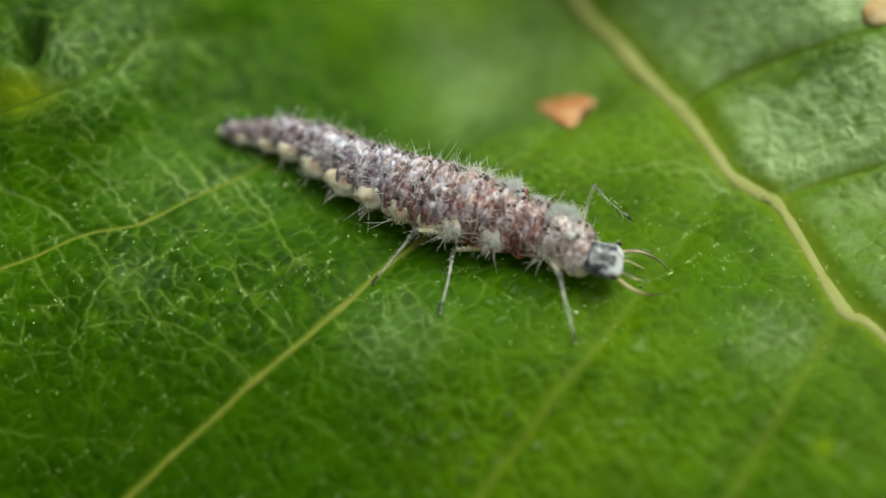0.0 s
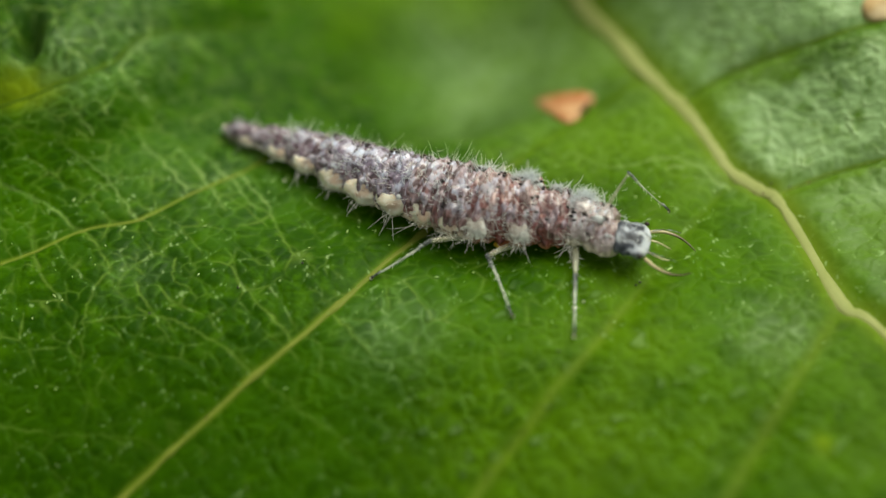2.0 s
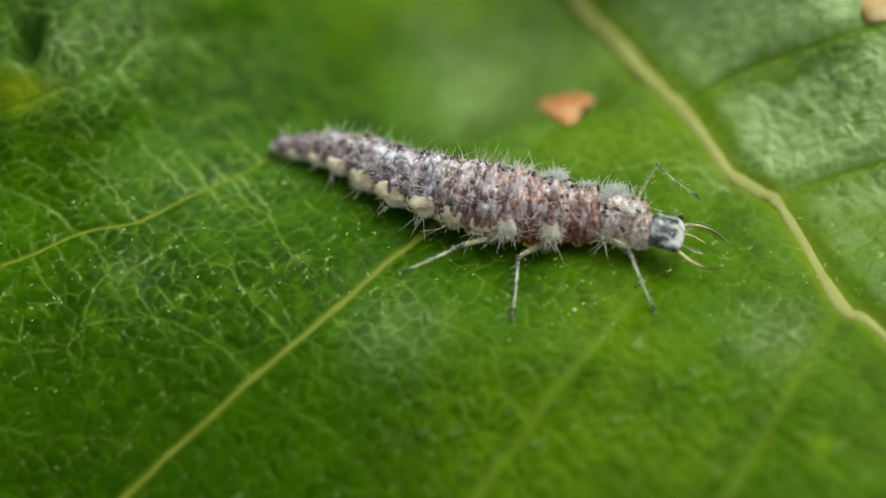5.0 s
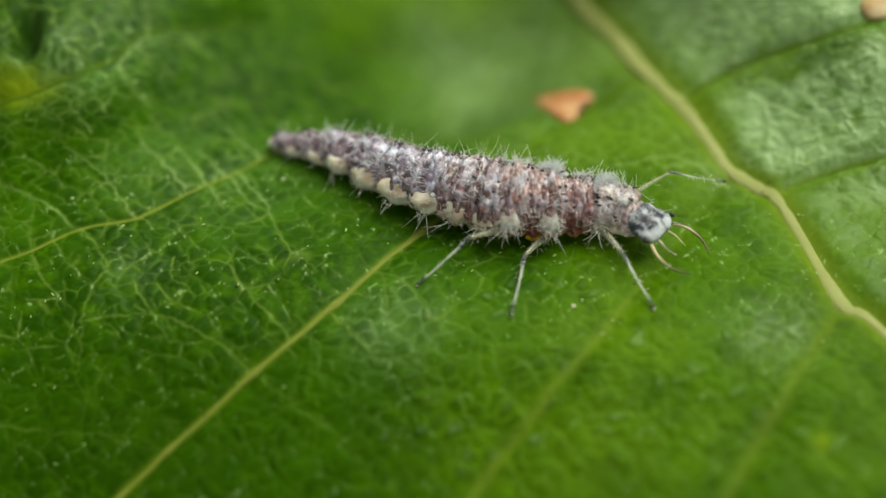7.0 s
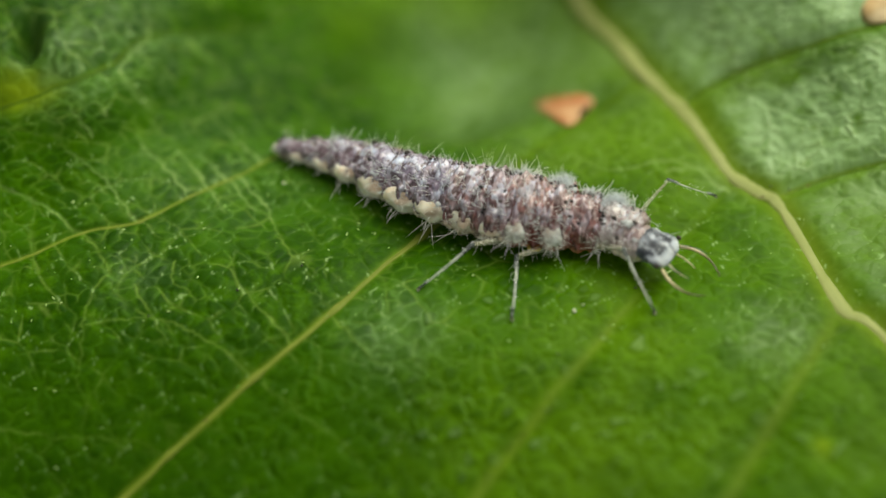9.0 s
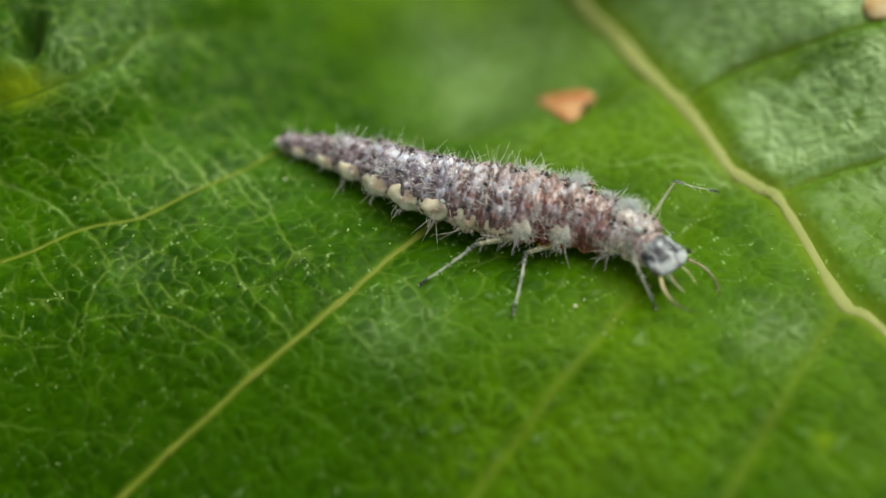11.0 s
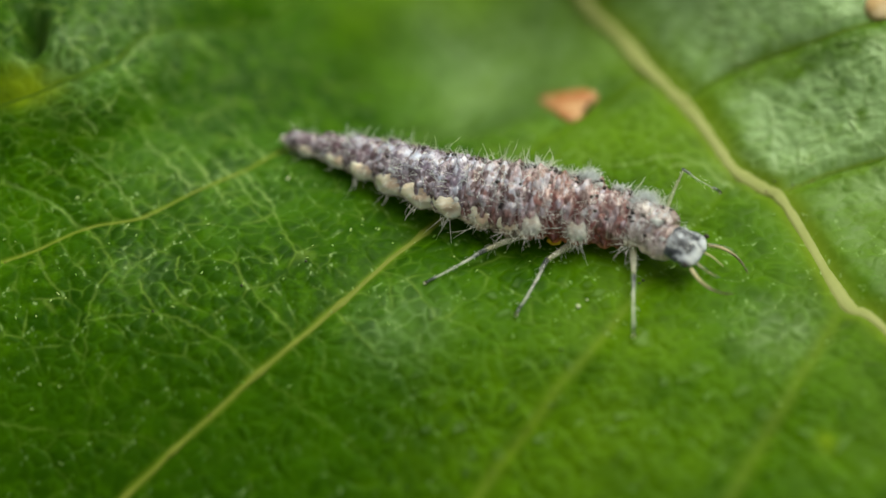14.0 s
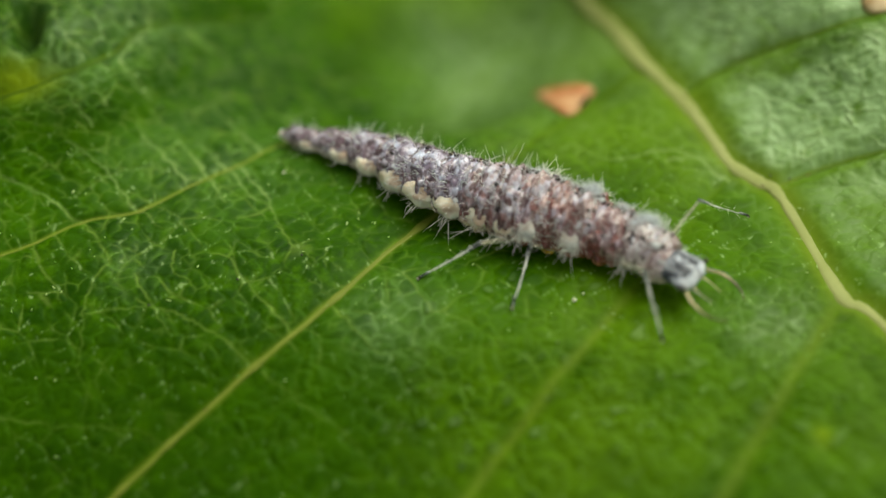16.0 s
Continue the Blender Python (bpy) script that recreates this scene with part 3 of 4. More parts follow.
    for r in range(len(keep_y) - 1):
        for c in range(len(keep_x) - 1):
            q = (sub[r, c], sub[r + 1, c], sub[r + 1, c + 1], sub[r, c + 1])
            if any(inside[i] for i in q):
                fs.append([order[int(i)] for i in q])
    under = bpy.data.meshes.new("underside")
    under.from_pydata(vs, [], fs)
    under.materials.append(LEAF)
    ob = new("underside", under)
    ob.parent = leaf
    # ribs stand a little proud in their grooves
    rng = random.Random(4)
    for i, (pts, half) in enumerate([(MIDRIB, 0.185)] + [(p, h) for p, h, _, _ in LATERALS]):
        c = curve(pts, 14)
        n = len(c)
        if i in (1, 5):
            c = c + np.array([(0.03 * noise.noise(Vector((k * 0.22, 7.0 * i, 1.0))), 0.03 * noise.noise(Vector((k * 0.22, 7.0 * i, 9.0)))) for k in range(n)])
        zz = leaf_height(c[:, 0], c[:, 1])
        taper = np.linspace(1.0, 0.55, n)
        r = [half * taper[k] * (1 + 0.22 * noise.noise(Vector((k * 0.21, i * 3.0, 0))) + 0.16 * noise.noise(Vector((k * 0.9, i * 3.0, 4.0))) + rng.uniform(-0.05, 0.05)) for k in range(n)]
        if i == 0:
            nodes = ((6.45, 1.86, 0.55, 0.45), (7.80, -1.45, 0.45, 0.5), (5.22, 3.79, 0.30, 0.5), (4.19, 5.30, 0.30, 0.6))
            r = [q * (1 + 0.35 * float(smooth01((c[k][1] - 3.5) / 3)) + sum(g * math.exp(-(math.hypot(c[k][0] - a, c[k][1] - b) / w) ** 2) for a, b, g, w in nodes)) for k, q in enumerate(r)]
        if i in (1, 5):
            r = [q * (1 + 1.1 * math.exp(-(((k + 7) % 14 - 7) / 1.3) ** 2)) for k, q in enumerate(r)]
        if i == 5:
            r = [q * (0.35 + 0.65 * min(1, k / (0.6 * n))) for k, q in enumerate(r)]
        if i in (2, 3, 6):
            r = [(1.0 if i == 6 else 0.62) * q * min(1.0, 0.25 + 0.75 * float(smooth01((-0.2 - c[k][1]) / 2.0) if i == 2 else k / 16)) for k, q in enumerate(r)]
        if i == 1:
            r = [q * (0.05 + 0.95 * min(1, max(0, k / n - 0.14) / 0.14)) for k, q in enumerate(r)]
        bm = bmesh.new()
        lift = -0.01 if i == 0 else -0.034 if i in (2, 3) else -0.005
        sunk = [0.20 * max(0, 1 - k / (0.27 * n)) if i == 1 else 0 for k in range(n)]
        tube(bm, [lay(c[k][0], c[k][1], zz[k] + lift - sunk[k]) for k in range(n)], r, 12, 0.40)
        part("midrib" if i == 0 else "lateral_rib", bm, VEIN if i == 0 else VEIN_SIDE if i in (1, 5) else VEIN_SHADED if i > 5 or i == 4 else VEIN_FAINT, leaf, "pale yellow-green rib with tiny brown dots" if i == 0 else "")
    # glossy wax granules scattered over the skin of the leaf
    rng = random.Random(8)
    bm = bmesh.new()
    spots = np.array([(rng.uniform(-10.5, 10.5), rng.gauss(0.2, 2.3)) for _ in range(520)])
    keep = [ripple(px, py, 1.6, 61) > rng.uniform(-0.35, 0.25) for px, py in spots]
    spots = spots[np.array(keep)]
    for (px, py), pz in zip(spots, leaf_height(spots[:, 0], spots[:, 1])):
        s = rng.uniform(0.009, 0.018) if rng.random() < 0.95 else rng.uniform(0.018, 0.030)
        turn, long = rng.uniform(0, 3), rng.uniform(1.4, 3.4)
        rings_ = []
        for r, h in ((s, -0.45 * s), (s * 0.8, 0.1 * s), (s * 0.35, 0.45 * s)):
            rings_.append([bm.verts.new(lay(px + r * long * math.cos(a) * math.cos(turn) - r * math.sin(a) * math.sin(turn),
                                         py + r * long * math.cos(a) * math.sin(turn) + r * math.sin(a) * math.cos(turn), pz + 0.028 + h))
                           for a in (k * math.pi / 3 for k in range(6))])
        for lower, upper in zip(rings_, rings_[1:]):
            for k in range(6):
                bm.faces.new((lower[k], lower[(k + 1) % 6], upper[(k + 1) % 6], upper[k]))
        bm.faces.new(rings_[-1])
    part("wax_granules", bm, GRANULE, leaf, "tiny glossy pale granules")["kind"] = "stuff"
    return leaf


build_leaf()


# ---- small things lying on the leaf ----
def flake(name, label, category, centre, outline, height, mat, seed):
    """A thin curled scrap: an uneven outline, domed and thickened."""
    bm = bmesh.new()
    rings = []
    for k, (s, up) in enumerate(((1.0, 0.0), (0.85, 0.7), (0.5, 1.0), (0.12, 0.85))):
        ring = []
        for j, (ox, oy) in enumerate(outline):
            wob = 1 + 0.10 * noise.noise(Vector((ox * 3, oy * 3, seed + k)))
            ring.append(bm.verts.new((ox * s * wob, oy * s * wob, height * up * (1 + 0.4 * noise.noise(Vector((ox * 4, oy * 4, seed)))))))
        rings.append(ring)
    n = len(outline)
    for a, b in zip(rings, rings[1:]):
        for j in range(n):
            bm.faces.new((a[j], a[(j + 1) % n], b[(j + 1) % n], b[j]))
    bm.faces.new(rings[-1])
    bm.faces.new(rings[0][::-1])
    origin = Vector(lay(centre[0], centre[1], float(leaf_height(*centre)[0])))
    for v in bm.verts:
        px, py = centre[0] + v.co.x, centre[1] + v.co.y
        v.co = Vector(lay(px, py, float(leaf_height(px, py)[0]) + 0.03 + v.co.z)) - origin
    ob = part(name, bm, mat)
    ob.location = origin * MM
    return tagged(ob, label, category)


def oval(rx, ry, turn, n=16, point=0.0):
    out = []
    for k in range(n):
        a = 2 * math.pi * k / n
        r = 1 + point * math.cos(a) ** 5
        u, v = rx * r * math.cos(a), ry * math.sin(a)
        out.append((u * math.cos(turn) - v * math.sin(turn), u * math.sin(turn) + v * math.cos(turn)))
    return out


SCALE_EDGE = [(-0.58, 0.60), (-0.25, 0.46), (0.05, 0.36), (0.38, 0.30), (0.70, 0.06), (0.42, -0.35), (0.12, -0.55), (-0.20, -0.36), (-0.48, 0.05)]
flake("bud_scale", "rust-orange dry bud scale lying on the leaf", "plant debris", (2.56, 4.23), [(p[0], p[1]) for p in curve(SCALE_EDGE + SCALE_EDGE[:1], 4)[:-1]], 0.07, RUST, 2.0)
flake("dry_scrap", "tan and rust dry scrap on the leaf", "plant debris", (9.60, 6.36), oval(0.55, 0.35, 0.5), 0.12, TAN, 5.0)
for gx, gy, gs, seed in ((2.56, -1.65, 0.042, 1.0), (2.74, -1.48, 0.022, 2.0), (-3.28, 1.97, 0.035, 3.0)):
    bm = bmesh.new()
    lump(bm, (0, 0, gs * 0.6), (gs, gs * 0.9, gs * 0.8), 0.25, 2, seed)
    ob = tagged(part("pollen_grain", bm, GRAIN), "tiny pale waxy grain stuck to the leaf", "grain", "grains on the leaf")
    ob.location = Vector(lay(gx, gy, float(leaf_height(gx, gy)[0]) + 0.03)) * MM
for i, (sx, sy) in enumerate(((-2.79, -0.42), (3.88, -0.90), (2.20, -2.69), (-4.04, -0.96), (-5.76, -1.44), (7.15, 1.77), (6.77, 1.83), (3.80, -0.98))):
    bm = bmesh.new()
    lump(bm, (0, 0, 0.015), (0.030, 0.022, 0.020), 0.35, 1, float(i))
    ob = tagged(part("dirt_speck", bm, CRUMB), "tiny black speck of dirt on the leaf", "speck", "specks on the leaf")
    ob.location = Vector(lay(sx, sy, float(leaf_height(sx, sy)[0]) + 0.03)) * MM


# ---- the lacewing larva ----
def ring_body(length, ry, rz, seed, folds=3, nose=0.0, blunt=0.70, upright=False, relief=0.030):
    """One ring of the body along x: rounded ends, fine folds and a pebbled skin. With it, for each vertex, how far it is from the gaps between the pebbles, and a tone."""
    bm = bmesh.new()
    nl, na = 72, 132
    rings, gap, tone = [], [], []
    for i in range(nl + 1):
        u = -1 + 2 * i / nl
        end = max(0.0, 1 - abs(u) ** 3.2) ** 0.42
        wave = 1 + 0.035 * math.cos(math.pi * folds * u)
        ring = []
        for k in range(na):
            a = 2 * math.pi * k / na
            cy, cz = math.cos(a), math.sin(a)
            k0 = (blunt + (1 - blunt) * end) * wave * (1 - nose * 0.35 * u)
            q = Vector((u * length * 2.2, cy * ry * 3.0, cz * rz * 3.0 + seed * 3.1))
            bumpy = 1 + 0.08 * noise.noise(q) + 0.05 * noise.noise(q * 2.7)
            crease = noise.noise(Vector((u * length * 6.5, a * 0.9, seed * 2.3)))
            bumpy += 0.10 * crease * max(0, 1 - abs(cz - 0.2) * 1.1)
            # pads on the back, flat belly
            pad = 1 + 0.09 * max(0, math.cos(3 * (a - math.pi / 2))) * math.exp(-(u / 0.45) ** 2)
            low = 0.60 if cz < 0 else 1.0
            x, y, z = u * length / 2, cy * ry * k0, cz * rz * k0
            grain = Vector((x / 0.125, y / 0.18, z / 0.18)) if upright else Vector((x / 0.115, y / 0.115, z / 0.115))
            grain += Vector((seed * 7.3, noise.noise(q * 3.0) * 0.6, noise.noise(q * 3.3) * 0.6))
            (f1, f2, _, _), places = noise.voronoi(grain)
            edge = min(1.0, (f2 - f1) / 0.45)
            who = noise.cell(places[0] * 3.7)
            gap.append(edge)
            tone.append(0.5 + 0.5 * who)
            pebble = relief * (edge * (2 - edge)) * (0.45 + 0.55 * (0.5 + 0.5 * who))
            swell = bumpy * pad
            ring.append(bm.verts.new((x, y * swell + cy * pebble, z * swell * low + cz * pebble)))
        rings.append(ring)
    for a, b in zip(rings, rings[1:]):
        for k in range(na):
            bm.faces.new((a[k], a[(k + 1) % na], b[(k + 1) % na], b[k]))
    bm.faces.new(rings[0][::-1])
    bm.faces.new(rings[-1])
    return bm, gap, tone


# name, knot along the body, length, half width, half height, height of the centre, skin, tubercle size, bristles
RINGS = [
    ("abdomen_ring", 0.17, 0.62, 0.145, 0.155, 0.17, SKIN_ABDOMEN, 0.00, 5),
    ("abdomen_ring", 0.32, 1.05, 0.215, 0.235, 0.22, SKIN_ABDOMEN, 0.07, 8),
    ("abdomen_ring", 0.64, 1.10, 0.315, 0.335, 0.28, SKIN_ABDOMEN, 0.10, 12),
    ("abdomen_ring", 1.00, 1.05, 0.43, 0.45, 0.34, SKIN_ABDOMEN, 0.13, 18),
    ("abdomen_ring", 1.50, 1.08, 0.55, 0.56, 0.40, SKIN_ABDOMEN, 0.15, 22),
    ("abdomen_ring", 2.00, 1.05, 0.61, 0.63, 0.46, SKIN_ABDOMEN, 0.16, 26),
    ("abdomen_ring", 2.50, 1.00, 0.665, 0.70, 0.50, SKIN_ABDOMEN, 0.16, 26),
    ("abdomen_ring", 3.00, 0.95, 0.73, 0.75, 0.53, SKIN_WAIST, 0.15, 26),
    ("abdomen_ring", 3.48, 0.90, 0.78, 0.79, 0.54, SKIN_WAIST, 0.13, 26),
    ("metathorax", 4.00, 0.78, 0.77, 0.79, 0.54, SKIN_THORAX, 0.175, 30),
    ("thorax_fold", 4.50, 0.80, 0.72, 0.745, 0.51, SKIN_FOLD, 0.00, 8),
    ("mesothorax", 5.00, 0.74, 0.70, 0.72, 0.50, SKIN_THORAX, 0.165, 30),
    ("thorax_fold", 5.48, 0.80, 0.61, 0.64, 0.45, SKIN_THORAX, 0.00, 8),
    ("prothorax", 6.05, 1.40, 0.52, 0.52, 0.51, SKIN_PRO, 0.13, 34),
    ("neck", 6.70, 0.90, 0.43, 0.40, 0.49, SKIN_PRO, 0.00, 14),
]

larva = tagged(new("lacewing_larva"), "mottled grey and red-brown bristly lacewing larva on the leaf", "insect")


def build_ring(i, name, length, ry, rz, skin, nub, bristles):
    rng = random.Random(100 + i)
    bm, gap, tone = ring_body(length, ry, rz, float(i), blunt=0.70 if i else 0.15, upright=i > 7, relief=0.030 if i < 13 else 0.014)
    body = part(name, bm, skin, larva)
    body.data.attributes.new("gap", "FLOAT", "POINT").data.foreach_set("value", gap)
    body.data.attributes.new("tone", "FLOAT", "POINT").data.foreach_set("value", tone)
    if nub and i != 13:
        for side in (-1, 1):
            bm = bmesh.new()
            if i < 9:
                lump(bm, (0, side * ry * 0.81, rz * 0.08), (nub * 2.5, nub * 1.45, nub * 1.6), 0.40, 3, i * 1.3 + side)
                lump(bm, (rng.uniform(-0.7, 0.7) * nub, side * (ry * 0.82 + nub * 0.4), -0.10 * nub), (nub * 1.5, nub * 0.8, nub * 0.9), 0.3, 2, rng.random() * 9)
                part("tubercle", bm, CREAM, body, "cream wart-like tubercle with amber dents")
            else:
                lump(bm, (0, side * ry * 0.87, rz * 0.14), (nub * 1.40, nub * 1.15, nub * 1.40), 0.25, 3, i * 1.3 + side)
                lump(bm, (0.04, side * (ry * 0.87 + nub * 0.80), rz * 0.10), (nub * 0.7, nub * 0.5, nub * 0.7), 0.3, 2, i * 2.3 + side)
                part("tubercle", bm, TIP, body, "white fuzzy tubercle")
    # bristles: a spray on each flank and rows over the back
    bm = bmesh.new()
    for side in (-1, 1):
        for _ in range(bristles // 4 if nub else 0):
            a = rng.uniform(-0.55, 0.5)
            root = (rng.uniform(-0.8, 0.8) * nub, side * (ry * 0.90 + nub * 1.3), (rz * 0.08 if i in (9, 11) else -rz * 0.08) + a * nub * 0.6)
            hair(bm, root, (rng.uniform(-0.9, 0.6), side, a * 1.2 + 0.1), rng.uniform(0.22, 0.48) * (0.5 + ry), rng.uniform(0.0045, 0.0065), rng)
    for _ in range(int(bristles * 0.65)):
        a = rng.uniform(0.15, 0.85) * math.pi
        u = rng.uniform(-0.42, 0.42)
        root = (u * length, math.cos(a) * ry * 0.93, math.sin(a) * rz * 0.93)
        hair(bm, root, (rng.uniform(-0.6, 0.6), math.cos(a), math.sin(a)), rng.uniform(0.15, 0.50) * (0.35 + ry), rng.uniform(0.0045, 0.0075), rng)
    fuzz = bmesh.new()
    for side in (-1, 1):
        for _ in range(int((260 if i > 8 else 160) * nub)):
            a, b = rng.uniform(-1.2, 1.2), rng.uniform(-0.7, 1.4)
            root = (a * nub * 1.2, side * (ry * 0.90 + nub * 1.3 * math.cos(a * 0.8) * math.cos(b)), (rz * 0.14 if i in (9, 11) else rz * 0.06) + nub * 1.5 * math.sin(b))
            hair(fuzz, root, (a + rng.uniform(-0.6, 0.6), side, b + rng.uniform(-0.4, 0.8)), rng.uniform(0.05, 0.17), rng.uniform(0.0035, 0.006), rng, 0.8)
        for _ in range(130 if i in (9, 11) else 0):
            d = Vector((rng.gauss(0, 0.6), side * abs(rng.gauss(0.6, 0.4)), rng.gauss(0.05, 0.6))).normalized()
            root = Vector((0, side * ry * 0.87, rz * 0.14)) + Vector((d.x * 1.35, d.y * 1.10, d.z * 1.35)) * nub
            hair(fuzz, root, d, rng.uniform(0.05, 0.20), rng.uniform(0.004, 0.008), rng, 0.5)
    if nub:
        part("tubercle_fuzz", fuzz, BRISTLE, body, "short white fuzz")["kind"] = "stuff"
    else:
        fuzz.free()
    part("bristle_coat", bm, BRISTLE, body, "long fine whitish bristles")["kind"] = "stuff"
    # waxy fluff and dark crumbs stuck to the back
    bm = bmesh.new()
    for _ in range(max(2, bristles // 3)):
        a0, u0 = rng.gauss(0.58, 0.18) * math.pi, rng.uniform(-0.36, 0.36)
        for _ in range(rng.randint(6, 11)):
            a, u = a0 + rng.gauss(0, 0.16), u0 + rng.gauss(0, 0.07)
            root = Vector((u * length, math.cos(a) * ry * 0.97, math.sin(a) * rz * 0.97))
            out = Vector((0, math.cos(a), math.sin(a)))
            if rng.random() < 0.12:
                lump(bm, root, (rng.uniform(0.02, 0.05), rng.uniform(0.02, 0.05), 0.022), 0.5, 1, rng.random() * 9)
            else:
                way = out * rng.uniform(0.1, 0.8) + Vector((rng.uniform(-1, 1), rng.uniform(-1, 1), rng.uniform(-0.5, 0.6)))
                hair(bm, root, way, rng.uniform(0.10, 0.28), rng.uniform(0.005, 0.011), rng, 0.9)
    for _ in range(bristles // 14):
        a, u = rng.gauss(0.5, 0.2) * math.pi, rng.uniform(-0.34, 0.34)
        s = rng.uniform(0.05, 0.11)
        lump(bm, (u * length, math.cos(a) * ry * 0.95, math.sin(a) * rz * 0.95), (s * 1.3, s * 1.1, s * 0.45), 0.7, 2, rng.random() * 9)
    # a cottony tuft of curled fibres on the far shoulder of each thorax ring
    for _ in range(0 if i < 9 or i == 14 else 8 if i in (11, 13) else 3):
        a0, u0 = rng.gauss(0.34, 0.05) * math.pi, rng.gauss(0.0, 0.15)
        for _ in range(46):
            a, u = a0 + rng.gauss(0, 0.12), u0 + rng.gauss(0, 0.05)
            at = Vector((u * length, math.cos(a) * ry * 0.97, math.sin(a) * rz * 0.97))
            way = Vector((rng.gauss(0, 0.7), math.cos(a) + rng.gauss(0, 0.5), math.sin(a) + rng.gauss(0, 0.5))).normalized()
            pts, step = [at], rng.uniform(0.026, 0.078) * (1 if i in (11, 13) else 0.7)
            for _ in range(5):
                way = (way + Vector((rng.gauss(0, 0.5), rng.gauss(0, 0.5), rng.gauss(0, 0.5)))).normalized()
                pts.append(pts[-1] + way * step)
            tube(bm, pts, [0.0055, 0.005, 0.0045, 0.004, 0.0035, 0.002], 3)
    part("wax_fluff", bm, WAX, body, "white waxy fluff and fibres")["kind"] = "stuff"
    bm = bmesh.new()
    for _ in range(int(bristles * 0.7) if 0 < i < 14 else 0):
        a = rng.gauss(0.60, 0.18) * math.pi
        u = rng.uniform(-0.42, 0.42)
        s = rng.uniform(0.016, 0.048)
        lump(bm, (u * length, math.cos(a) * ry * 0.98, math.sin(a) * rz * 0.98), (s * rng.uniform(0.8, 1.8), s, s * 0.8), 0.4, 1, rng.random() * 9)
    # the dark broken line along the back
    for row in (-1, 1):
        for u in (-0.38, -0.27, -0.16, -0.05, 0.06, 0.17, 0.28, 0.39):
            if i in (0, 14) or rng.random() < 0.15:
                continue
            a = (0.395 + row * 0.024 + rng.uniform(-0.012, 0.012)) * math.pi
            out = 1.03 * (1 + 0.03 * math.cos(math.pi * 6 * u))
            lump(bm, (u * length, math.cos(a) * ry * out, math.sin(a) * rz * out), (rng.uniform(0.035, 0.065), 0.034, 0.026), 0.45, 1, u + i)
    if 0 < i < 14:
        part("crumb_coat", bm, CRUMB, body, "black spots and crumbs")["kind"] = "stuff"
    else:
        bm.free()
    return body


rings = [build_ring(i, r[0], r[2], r[3], r[4], r[6], r[7], r[8]) for i, r in enumerate(RINGS)]
bm = bmesh.new()
lump(bm, (0.02, -0.66, -0.28), (0.15, 0.07, 0.08), 0.3, 2, 4.0)
part("belly_spot", bm, YELLOW, rings[10], "bright yellow spot under the thorax")


bm = bmesh.new()
lump(bm, (-0.30, 0, 0.0), (0.11, 0.105, 0.105), 0.15, 2, 6.0)
part("tail_tip", bm, TIP, rings[0], "white rounded tail tip")


